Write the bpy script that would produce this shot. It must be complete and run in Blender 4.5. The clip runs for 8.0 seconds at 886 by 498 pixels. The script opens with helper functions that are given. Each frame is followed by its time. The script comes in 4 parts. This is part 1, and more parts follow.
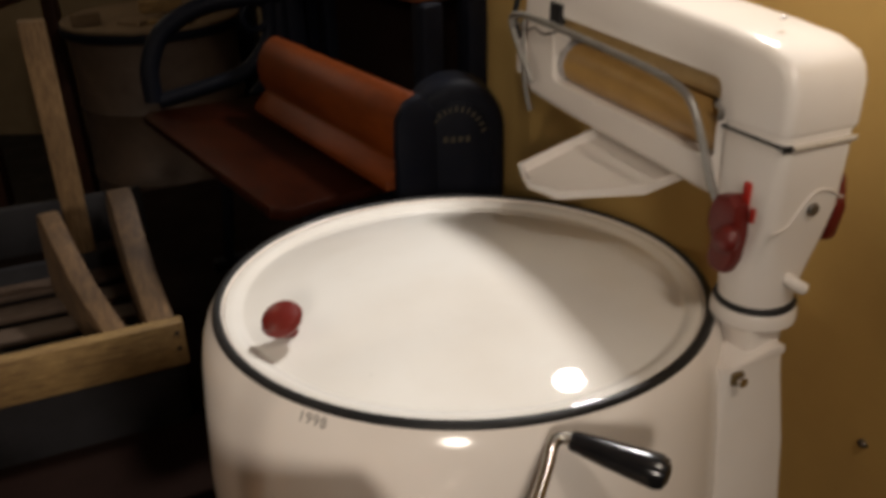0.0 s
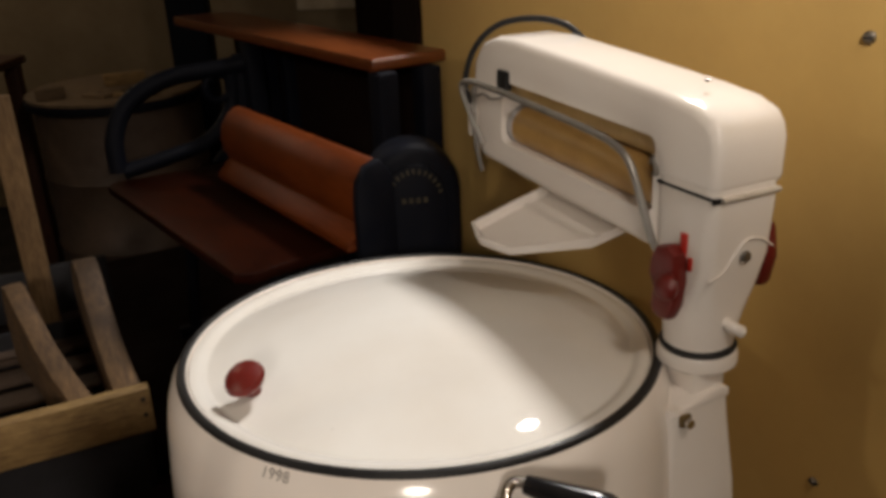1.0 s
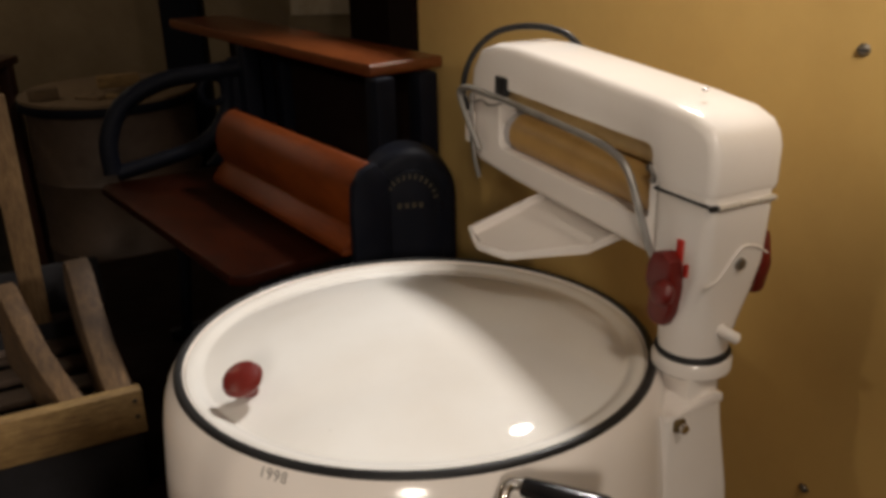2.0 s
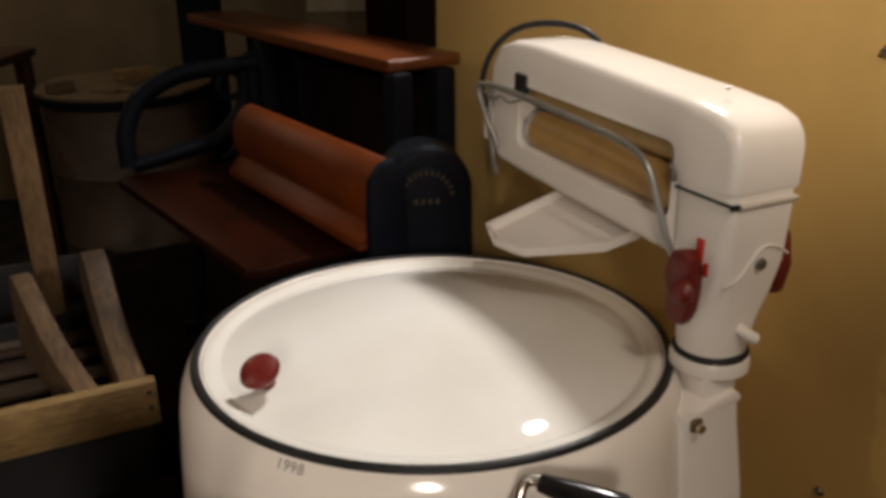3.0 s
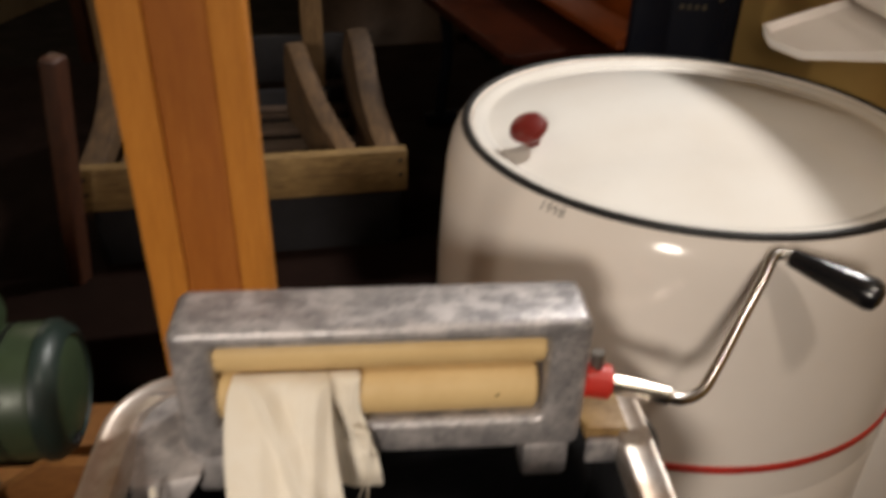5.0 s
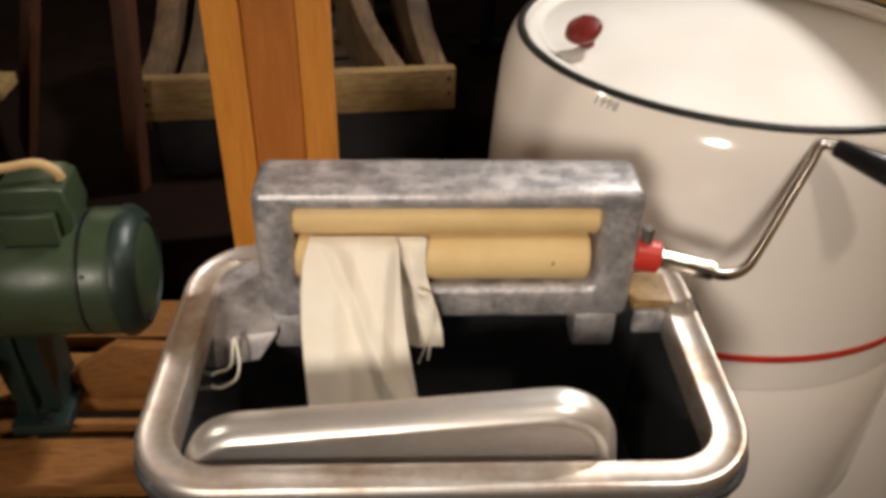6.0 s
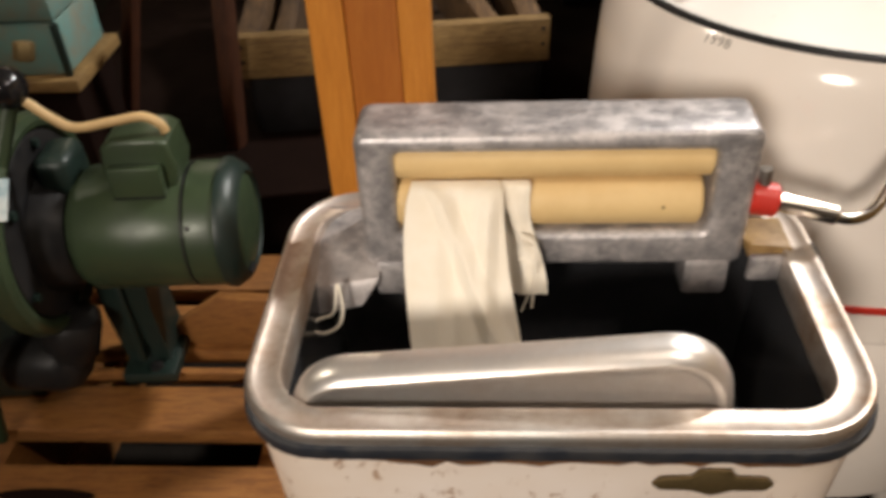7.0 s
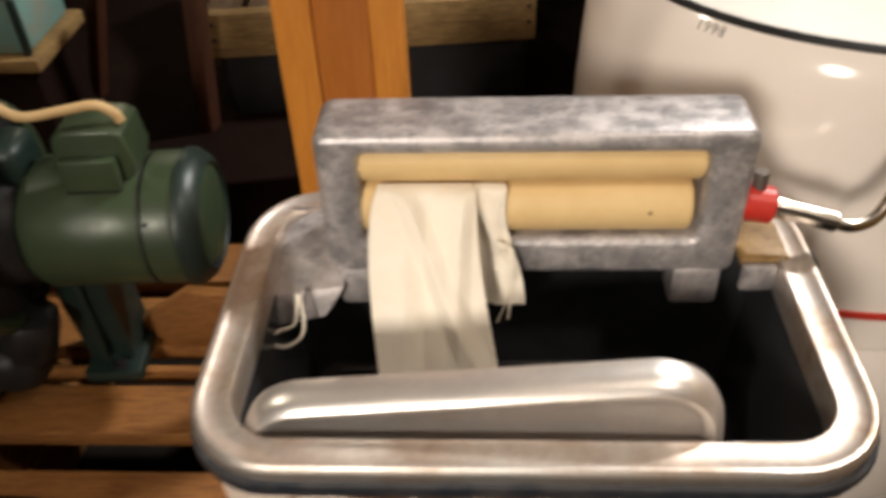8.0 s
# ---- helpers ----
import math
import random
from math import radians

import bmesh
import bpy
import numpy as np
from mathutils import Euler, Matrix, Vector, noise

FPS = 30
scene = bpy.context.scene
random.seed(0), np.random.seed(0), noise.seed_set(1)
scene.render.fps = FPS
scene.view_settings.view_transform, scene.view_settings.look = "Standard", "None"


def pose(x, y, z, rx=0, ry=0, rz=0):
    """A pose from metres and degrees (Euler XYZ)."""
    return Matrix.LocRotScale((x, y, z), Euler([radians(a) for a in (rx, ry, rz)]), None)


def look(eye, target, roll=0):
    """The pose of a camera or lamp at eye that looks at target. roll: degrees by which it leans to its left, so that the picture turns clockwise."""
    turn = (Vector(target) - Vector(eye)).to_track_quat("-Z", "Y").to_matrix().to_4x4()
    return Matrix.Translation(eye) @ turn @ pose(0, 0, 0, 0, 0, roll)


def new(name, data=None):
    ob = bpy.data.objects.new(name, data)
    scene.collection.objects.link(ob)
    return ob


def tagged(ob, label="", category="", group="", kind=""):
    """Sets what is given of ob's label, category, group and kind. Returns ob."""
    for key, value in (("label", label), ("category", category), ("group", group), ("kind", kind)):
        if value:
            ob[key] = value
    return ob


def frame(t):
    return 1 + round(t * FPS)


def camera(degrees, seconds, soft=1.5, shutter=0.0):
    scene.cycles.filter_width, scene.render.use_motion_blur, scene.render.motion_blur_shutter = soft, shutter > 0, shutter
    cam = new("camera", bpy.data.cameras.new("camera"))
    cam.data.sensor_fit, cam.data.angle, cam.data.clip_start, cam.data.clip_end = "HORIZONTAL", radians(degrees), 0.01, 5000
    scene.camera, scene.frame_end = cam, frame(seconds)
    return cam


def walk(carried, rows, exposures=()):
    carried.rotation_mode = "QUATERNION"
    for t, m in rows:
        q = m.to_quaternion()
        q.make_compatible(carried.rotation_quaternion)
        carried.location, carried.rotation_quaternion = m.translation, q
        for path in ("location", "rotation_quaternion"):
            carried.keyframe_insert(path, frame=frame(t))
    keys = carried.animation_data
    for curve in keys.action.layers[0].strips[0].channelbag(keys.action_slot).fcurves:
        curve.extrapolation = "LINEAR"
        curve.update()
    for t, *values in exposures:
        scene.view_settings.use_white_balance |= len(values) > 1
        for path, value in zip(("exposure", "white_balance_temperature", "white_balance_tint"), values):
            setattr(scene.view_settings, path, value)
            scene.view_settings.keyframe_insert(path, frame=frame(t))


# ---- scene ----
cam = camera(55.31, 8.0, 3.9, 0.8)
ROWS = [
    (0.0, 0.0095, -0.9493, 1.3649, 63.952, 1.401, 0.958),
    (0.5, 0.0246, -0.9772, 1.3760, 66.422, 1.880, -0.692),
    (1.0, 0.0271, -0.9907, 1.3779, 67.989, 2.199, -1.613),
    (2.5, 0.0066, -0.9987, 1.3742, 68.530, 0.786, -1.956),
    (3.0, 0.0038, -0.9989, 1.3716, 68.468, 0.604, -1.148),
    (3.5, 0.0074, -1.0135, 1.3690, 68.271, 0.567, -0.086),
    (4.0, 0.0222, -1.0217, 1.3593, 66.902, 0.706, 0.437),
    (4.2, 0.0020, -1.0330, 1.3500, 64.250, 0.100, 2.850),
    (4.5, -0.0151, -1.0427, 1.3370, 61.384, -0.292, 7.885),
    (4.8, -0.0486, -1.0901, 1.3179, 58.883, -0.592, 13.544),
    (5.0, -0.0598, -1.1070, 1.3152, 57.908, -1.016, 14.631),
    (5.2, -0.0693, -1.1414, 1.3071, 57.091, -1.493, 15.838),
    (6.5, -0.0654, -1.2039, 1.2702, 53.438, 0.065, 18.384),
    (7.0, -0.0842, -1.2031, 1.2570, 52.312, 2.419, 21.581),
    (7.5, -0.0866, -1.1938, 1.2512, 51.291, 2.801, 22.386),
    (8.0, -0.0920, -1.1311, 1.2440, 50.307, 1.991, 21.164),
]
walk(cam, [(t, pose(x, y, z, rx, ry, rz)) for t, x, y, z, rx, ry, rz in ROWS],
     [(0.0, 0.0), (4.0, 0.0), (4.8, 0.1), (6.4, 0.55), (8.0, 0.66)])

# ---- light ----
world = bpy.data.worlds.new("world")
scene.world = world
world.use_nodes = True
world.node_tree.nodes["Background"].inputs[0].default_value = (1.0, 0.8, 0.6, 1)
world.node_tree.nodes["Background"].inputs[1].default_value = 0.02


def lamp(name, place, target, watts, size, colour, cone=None, blend=0.6):
    data = bpy.data.lights.new(name, "SPOT" if cone else "POINT")
    data.energy, data.color, data.shadow_soft_size = watts, colour, size
    if cone:
        data.spot_size, data.spot_blend = radians(cone), blend
    ob = new(name, data)
    ob.matrix_world = look(place, target)
    return ob


lamp("ceiling_spot_back", (0.735, 1.10, 2.68), (0.0, -0.1, 0.85), 208, 0.13, (1.0, 0.95, 0.90), 74)
lamp("ceiling_lamp_over", (0.56, -0.98, 2.20), (0, -0.5, 0), 21, 0.07, (1.0, 0.87, 0.74))
lamp("ceiling_spot_front", (-0.25, -4.5, 2.45), (-0.32, -0.6, 0.70), 400, 0.38, (1.0, 0.885, 0.77), 24, 0.95)
# Added spot with no known source; brightens the partition and wringer casing.
lamp("ceiling_spot_wall", (0.05, -2.3, 2.65), (0.56, 0.06, 1.50), 270, 0.12, (1.0, 0.90, 0.78), 25, 0.95)
# Unseen fill lamp, added to lift the shadows round motor and trough.
lamp("ceiling_lamp_left", (-2.1, -1.0, 2.30), (0, 0, 0), 19, 0.06, (1.0, 0.88, 0.72))
# Unseen lamp, assumed from the lit drum top, added to brighten the back.
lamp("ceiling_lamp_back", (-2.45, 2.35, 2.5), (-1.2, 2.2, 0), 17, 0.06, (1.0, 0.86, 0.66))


# ---- materials ----
class Mat:
    def __init__(self, name, rough=0.5, metal=0.0, coat=0.0):
        self.m = bpy.data.materials.new(name)
        self.m.use_nodes = True
        self.t = self.m.node_tree
        self.b = self.t.nodes["Principled BSDF"]
        self.b.inputs["Roughness"].default_value = rough
        self.b.inputs["Metallic"].default_value = metal
        self.b.inputs["Coat Weight"].default_value = coat
        self.c = self.node("ShaderNodeTexCoord").outputs["Object"]

    def node(self, kind, **inputs):
        n = self.t.nodes.new(kind)
        for k, v in inputs.items():
            n.inputs[k.replace("_", " ")].default_value = v
        return n

    def link(self, a, b):
        self.t.links.new(a, b)

    def coords(self, scale, turn=0.0):
        n = self.node("ShaderNodeMapping")
        n.inputs["Scale"].default_value = scale
        n.inputs["Rotation"].default_value = (0, 0, radians(turn))
        self.link(self.c, n.inputs["Vector"])
        return n.outputs["Vector"]

    def noise(self, scale, detail=4, rough=0.6, stretch=(1, 1, 1), turn=0.0):
        n = self.node("ShaderNodeTexNoise", Scale=scale, Detail=detail, Roughness=rough)
        self.link(self.coords(stretch, turn), n.inputs["Vector"])
        return n.outputs["Fac"]

    def ramp(self, fac, stops):
        n = self.node("ShaderNodeValToRGB")
        while len(n.color_ramp.elements) < len(stops):
            n.color_ramp.elements.new(0.5)
        for e, (p, c) in zip(n.color_ramp.elements, stops):
            e.position = p
            e.color = (*c, 1) if isinstance(c, tuple) else (c, c, c, 1)
        self.link(fac, n.inputs["Fac"])
        return n.outputs["Color"]

    def mix(self, fac, a, b, how="MIX"):
        n = self.t.nodes.new("ShaderNodeMix")
        n.data_type, n.blend_type = "RGBA", how
        for sock, v in ((n.inputs[0], fac), (n.inputs[6], a), (n.inputs[7], b)):
            if isinstance(v, tuple):
                sock.default_value = (*v, 1)
            elif isinstance(v, (int, float)):
                sock.default_value = v
            else:
                self.link(v, sock)
        return n.outputs[2]

    def colour(self, sock):
        self.link(sock, self.b.inputs["Base Color"])
        return self

    def rough(self, sock):
        self.link(sock, self.b.inputs["Roughness"])
        return self

    def bump(self, sock, strength, distance=0.002):
        n = self.node("ShaderNodeBump", Strength=strength, Distance=distance)
        self.link(sock, n.inputs["Height"])
        self.link(n.outputs["Normal"], self.b.inputs["Normal"])
        return self

    def piece_tint(self, colour, low=0.75, high=1.15):
        info = self.t.nodes.new("ShaderNodeObjectInfo")
        return self.mix(1.0, colour, self.ramp(info.outputs["Random"], [(0, low), (1, high)]), "MULTIPLY")


def wood(name, dark, mid, light, stretch, rough=0.55, knots=0.0, turn=0.0, coat=0.0, scale=26, wear=0.3):
    m = Mat(name, rough, 0, coat)
    g = m.noise(scale, 6, 0.65, stretch, turn)
    fine = m.noise(scale * 5, 3, 0.7, stretch, turn)
    big = m.noise(3.5, 3)
    col = m.ramp(g, [(0.28, dark), (0.5, mid), (0.72, light)])
    col = m.mix(m.ramp(fine, [(0.35, 0.5), (0.6, 0.0)]), col, dark)
    col = m.mix(m.ramp(big, [(0.4, 0.0), (0.75, wear)]), col, tuple(c * 0.35 for c in dark))
    col = m.piece_tint(col)
    m.colour(col).bump(fine, 0.35, 0.0015)
    return m.m


def enamel(name, base, stain, amount, rough=0.12, chips=None):
    m = Mat(name, rough, 0, 0.0)
    spots = m.noise(38, 5, 0.7)
    big = m.noise(4.5, 4, 0.55)
    col = m.mix(m.ramp(big, [(0.35, 0.0), (0.8, amount)]), base, stain)
    col = m.mix(m.ramp(spots, [(0.69, 0.0), (0.78, amount)]), col, tuple(c * 0.5 for c in stain))
    if chips:
        col = m.mix(m.ramp(m.noise(55, 6, 0.78, (1, 1, 0.6)), [(chips, 0.0), (chips + 0.05, 0.7)]), col, (0.30, 0.15, 0.06))
    m.colour(col)
    m.rough(m.ramp(m.noise(9, 4), [(0.3, rough * 0.85), (0.75, rough * 1.6)]))
    m.bump(m.noise(16, 2, 0.4), 0.012, 0.002)
    return m.m


def plain(name, base, other, rough=0.4, metal=0.0, scale=20, amount=0.7, relief=0.1, coat=0.0):
    m = Mat(name, rough, metal, coat)
    n, k = m.noise(scale, 6, 0.7), m.noise(scale * 0.2, 3)
    col = m.mix(m.ramp(n, [(0.4, 0.0), (0.72, amount)]), base, other)
    col = m.mix(m.ramp(k, [(0.45, 0.0), (0.8, amount * 0.6)]), col, tuple(c * 0.6 for c in other))
    m.colour(col).rough(m.ramp(n, [(0.3, rough * 0.8), (0.75, min(1.0, rough * 1.5))]))
    m.bump(m.noise(scale * 3, 4, 0.7), relief, 0.002)
    return m.m


WHITE = enamel("white_enamel", (0.81, 0.755, 0.70), (0.60, 0.50, 0.41), 0.35)
LIDWHITE = enamel("lid_enamel", (0.78, 0.76, 0.72), (0.58, 0.50, 0.41), 0.42, 0.03)
AGED = enamel("aged_white_enamel", (0.83, 0.75, 0.69), (0.66, 0.50, 0.34), 0.75, 0.3, 0.575)
BLACK = plain("black_rubber", (0.012, 0.012, 0.013), (0.03, 0.028, 0.026), 0.42)
GLOSSBLACK = plain("black_bakelite", (0.008, 0.008, 0.009), (0.02, 0.018, 0.017), 0.16, 0, 15, 0.4, 0.02)
RED = plain("dark_red_bakelite", (0.145, 0.012, 0.008), (0.09, 0.007, 0.006), 0.38)
BRIGHTRED = plain("bright_red_plastic", (0.55, 0.030, 0.018), (0.36, 0.02, 0.012), 0.35)
BANDRED = plain("red_paint_line", (0.50, 0.035, 0.022), (0.30, 0.02, 0.015), 0.3)
CHROME = plain("worn_chrome", (0.66, 0.62, 0.57), (0.38, 0.30, 0.22), 0.18, 1.0, 30, 0.5, 0.03)
RODSTEEL = plain("bright_rod_steel", (0.36, 0.345, 0.32), (0.20, 0.18, 0.155), 0.34, 0.7, 40, 0.5, 0.05)
STEEL = plain("dull_steel", (0.30, 0.285, 0.265), (0.16, 0.13, 0.10), 0.35, 0.9, 40, 0.6)
RIMSTEEL = plain("brushed_rim_steel", (0.75, 0.72, 0.68), (0.30, 0.17, 0.08), 0.41, 0.90, 9, 0.9, 0.10)
NICKEL = plain("dull_nickel", (0.74, 0.71, 0.66), (0.50, 0.44, 0.36), 0.45, 0.45, 30, 0.6)
LIDSTEEL = plain("bright_lid_steel", (0.82, 0.79, 0.76), (0.48, 0.37, 0.28), 0.36, 0.86, 8, 0.6, 0.05)


def cast_metal():
    m = Mat("weathered_cast_aluminium", 0.45, 0.55)
    a, b, c = m.noise(9, 6, 0.75), m.noise(34, 6, 0.8, (1, 1.6, 1)), m.noise(120, 3, 0.7)
    col = m.ramp(a, [(0.34, (0.20, 0.195, 0.20)), (0.5, (0.34, 0.325, 0.33)), (0.66, (0.55, 0.51, 0.50))])
    col = m.mix(m.ramp(b, [(0.46, 0.0), (0.62, 0.85)]), col, (0.60, 0.56, 0.55))
    col = m.mix(m.ramp(c, [(0.56, 0.0), (0.7, 0.4)]), col, (0.12, 0.115, 0.12))
    m.colour(col).rough(m.ramp(b, [(0.35, 0.32), (0.7, 0.6)])).bump(c, 0.5, 0.0012)
    return m.m


ALUMINIUM = cast_metal()
CREAM = plain("cream_rubber", (0.72, 0.52, 0.25), (0.60, 0.40, 0.17), 0.5, 0, 12, 0.6, 0.05)
TANROLL = plain("tan_rubber", (0.40, 0.235, 0.075), (0.29, 0.16, 0.05), 0.42, 0, 14, 0.6, 0.05)
TANPLATE = plain("tan_inner_plate", (0.42, 0.28, 0.11), (0.28, 0.17, 0.06), 0.45, 0, 18, 0.6)
BLUEIRON = plain("blue_black_cast_iron", (0.0045, 0.0055, 0.010), (0.008, 0.008, 0.011), 0.5, 0.0, 24, 0.6, 0.3)
INNER = plain("black_tub_enamel", (0.026, 0.027, 0.030), (0.055, 0.055, 0.058), 0.16, 0, 9, 0.6, 0.03)
EDGEBLUE = plain("dark_blue_rubber_edge", (0.012, 0.016, 0.024), (0.06, 0.056, 0.052), 0.45, 0, 34, 0.7)
GREEN = plain("green_machine_paint", (0.042, 0.064, 0.032), (0.020, 0.031, 0.018), 0.34, 0.1, 12, 0.6, 0.08)
TEALMACHINE = plain("dark_teal_paint", (0.013, 0.027, 0.022), (0.007, 0.014, 0.012), 0.4, 0.1, 18, 0.7, 0.1)
TEAL = plain("worn_teal_paint", (0.13, 0.27, 0.25), (0.24, 0.20, 0.14), 0.6, 0, 16, 0.85, 0.3)
GREYBOX = plain("dark_grey_tin", (0.024, 0.023, 0.025), (0.013, 0.012, 0.012), 0.55, 0.2, 8, 0.7, 0.15)
BARREL = plain("grey_drum", (0.070, 0.043, 0.027), (0.04, 0.024, 0.015), 0.6, 0.0, 7, 0.7, 0.15)
BRASS = plain("tarnished_brass", (0.23, 0.165, 0.075), (0.10, 0.07, 0.03), 0.5, 0.8, 30, 0.7, 0.2)
GOLD = plain("faded_gold_lettering", (0.060, 0.047, 0.022), (0.02, 0.016, 0.010), 0.5, 0.3, 40)
YEARINK = plain("grey_ink", (0.15, 0.135, 0.12), (0.3, 0.27, 0.24), 0.4)
CABLE = plain("cream_cable", (0.58, 0.40, 0.19), (0.40, 0.26, 0.11), 0.5, 0, 20)
STICKER = plain("blue_white_sticker", (0.60, 0.66, 0.66), (0.05, 0.22, 0.30), 0.3, 0, 30, 0.9)
PAPER = plain("old_paper", (0.50, 0.42, 0.31), (0.32, 0.24, 0.15), 0.8, 0, 9)
POSTERRED = plain("faded_red_print", (0.33, 0.07, 0.04), (0.20, 0.05, 0.03), 0.8)
GREASE = plain("rusty_grease", (0.30, 0.19, 0.07), (0.12, 0.06, 0.02), 0.5, 0, 30, 0.9, 0.3)
RUST = plain("brown_rust", (0.17, 0.075, 0.026), (0.06, 0.025, 0.010), 0.85, 0, 60, 0.9, 0.5)
CEILING = plain("ceiling_board", (0.20, 0.15, 0.10), (0.13, 0.09, 0.06), 0.9, 0, 3)
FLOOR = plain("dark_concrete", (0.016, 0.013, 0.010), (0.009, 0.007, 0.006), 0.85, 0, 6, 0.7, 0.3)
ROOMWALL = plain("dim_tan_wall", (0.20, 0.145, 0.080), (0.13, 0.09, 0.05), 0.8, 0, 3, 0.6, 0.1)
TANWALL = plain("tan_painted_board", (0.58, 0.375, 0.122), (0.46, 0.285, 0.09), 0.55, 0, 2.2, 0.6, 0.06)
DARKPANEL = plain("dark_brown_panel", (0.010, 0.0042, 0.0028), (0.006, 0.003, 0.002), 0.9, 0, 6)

DESKWOOD = wood("varnished_desk_wood", (0.070, 0.016, 0.004), (0.17, 0.042, 0.009), (0.25, 0.070, 0.015), (1, 9, 9), 0.30, coat=0.2)
BACKWOOD = wood("orange_varnished_wood", (0.085, 0.016, 0.0025), (0.145, 0.030, 0.004), (0.19, 0.043, 0.006), (1, 8, 8), 0.42, wear=0.6)
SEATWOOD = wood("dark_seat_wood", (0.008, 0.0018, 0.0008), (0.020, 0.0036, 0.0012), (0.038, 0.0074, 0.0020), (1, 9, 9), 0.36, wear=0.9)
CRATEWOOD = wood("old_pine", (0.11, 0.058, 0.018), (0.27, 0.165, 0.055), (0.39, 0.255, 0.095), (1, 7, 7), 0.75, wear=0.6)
# Old pine toned down; shade between the trough boards is put into this colour.
CRATESIDE = wood("old_pine_darkened", (0.045, 0.021, 0.008), (0.125, 0.068, 0.026), (0.21, 0.122, 0.050), (8, 1, 8), 0.75, scale=14, wear=1.0)
PLANKWOOD = wood("old_pine_plank", (0.09, 0.048, 0.019), (0.20, 0.118, 0.050), (0.29, 0.18, 0.08), (8, 8, 1), 0.75, wear=0.6)
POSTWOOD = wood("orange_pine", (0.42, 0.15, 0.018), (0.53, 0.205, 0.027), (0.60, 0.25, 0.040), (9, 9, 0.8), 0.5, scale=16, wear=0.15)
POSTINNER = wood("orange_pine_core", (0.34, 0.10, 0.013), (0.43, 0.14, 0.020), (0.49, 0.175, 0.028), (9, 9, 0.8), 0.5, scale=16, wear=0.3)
PALLETWOOD = wood("pallet_pine", (0.145, 0.048, 0.008), (0.30, 0.120, 0.024), (0.39, 0.180, 0.041), (1, 8, 8), 0.7, turn=0)
REDWOOD = wood("red_brown_wood", (0.030, 0.010, 0.005), (0.065, 0.022, 0.010), (0.10, 0.036, 0.015), (8, 8, 1), 0.5)
BARRELTOP = wood("old_board", (0.09, 0.055, 0.028), (0.20, 0.13, 0.065), (0.30, 0.20, 0.11), (1, 8, 8), 0.8, turn=-30)

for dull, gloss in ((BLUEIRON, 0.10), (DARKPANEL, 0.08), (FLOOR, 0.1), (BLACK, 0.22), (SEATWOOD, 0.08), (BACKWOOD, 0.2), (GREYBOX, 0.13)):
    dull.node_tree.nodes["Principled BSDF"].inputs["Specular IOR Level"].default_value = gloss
CLOTH = plain("cream_cotton", (0.88, 0.82, 0.71), (0.80, 0.70, 0.54), 0.85, 0, 14, 0.6, 0.12)


# ---- mesh helpers ----
def part(name, bm, material, parent=None, label="", m=None, smooth=True):
    me = bpy.data.meshes.new(name)
    if m is not None:
        bm.transform(m)
    bmesh.ops.recalc_face_normals(bm, faces=bm.faces)
    bm.to_mesh(me)
    bm.free()
    me.materials.append(material)
    for p in me.polygons:
        p.use_smooth = smooth
    if smooth:
        me.set_sharp_from_angle(angle=radians(38))
    ob = new(name, me)
    ob.parent = parent
    if label:
        ob["label"] = label
    return ob


def thing(name, m, label, category, group="", kind=""):
    ob = new(name)
    ob.empty_display_size = 0.05
    ob.matrix_world = m
    return tagged(ob, label, category, group, kind)


def box(x0, x1, y0, y1, z0, z1, bevel=0.0, seg=2):
    bm = bmesh.new()
    bmesh.ops.create_cube(bm, size=1)
    bm.transform(Matrix.Translation(((x0 + x1) / 2, (y0 + y1) / 2, (z0 + z1) / 2)) @ Matrix.Diagonal((x1 - x0, y1 - y0, z1 - z0, 1)))
    if bevel:
        bmesh.ops.bevel(bm, geom=bm.edges[:], offset=bevel, segments=seg, affect="EDGES", profile=0.5)
    return bm


def lathe(profile, seg=64, a0=0.0, a1=360.0):
    """A turned form from (radius, height) pairs."""
    bm = bmesh.new()
    full = a1 - a0 >= 360
    rings = []
    for i in range(seg if full else seg + 1):
        a = radians(a0 + (a1 - a0) * i / seg)
        rings.append([bm.verts.new((r * math.cos(a), r * math.sin(a), z)) for r, z in profile])
    for i in range(seg):
        a, b = rings[i], rings[(i + 1) % len(rings)]
        for k in range(len(profile) - 1):
            bm.faces.new((a[k], b[k], b[k + 1], a[k + 1]))
    bmesh.ops.remove_doubles(bm, verts=bm.verts[:], dist=1e-5)
    return bm


def smoothed(points, steps=6):
    """Catmull-Rom through the points."""
    p = [Vector(q) for q in points]
    p = [2 * p[0] - p[1]] + p + [2 * p[-1] - p[-2]]
    out = []
    for i in range(1, len(p) - 2):
        for k in range(steps):
            t = k / steps
            a, b, c, d = p[i - 1:i + 3]
            out.append(0.5 * (2 * b + (c - a) * t + (2 * a - 5 * b + 4 * c - d) * t * t + (3 * b - a - 3 * c + d) * t ** 3))
    return out + [p[-2]]


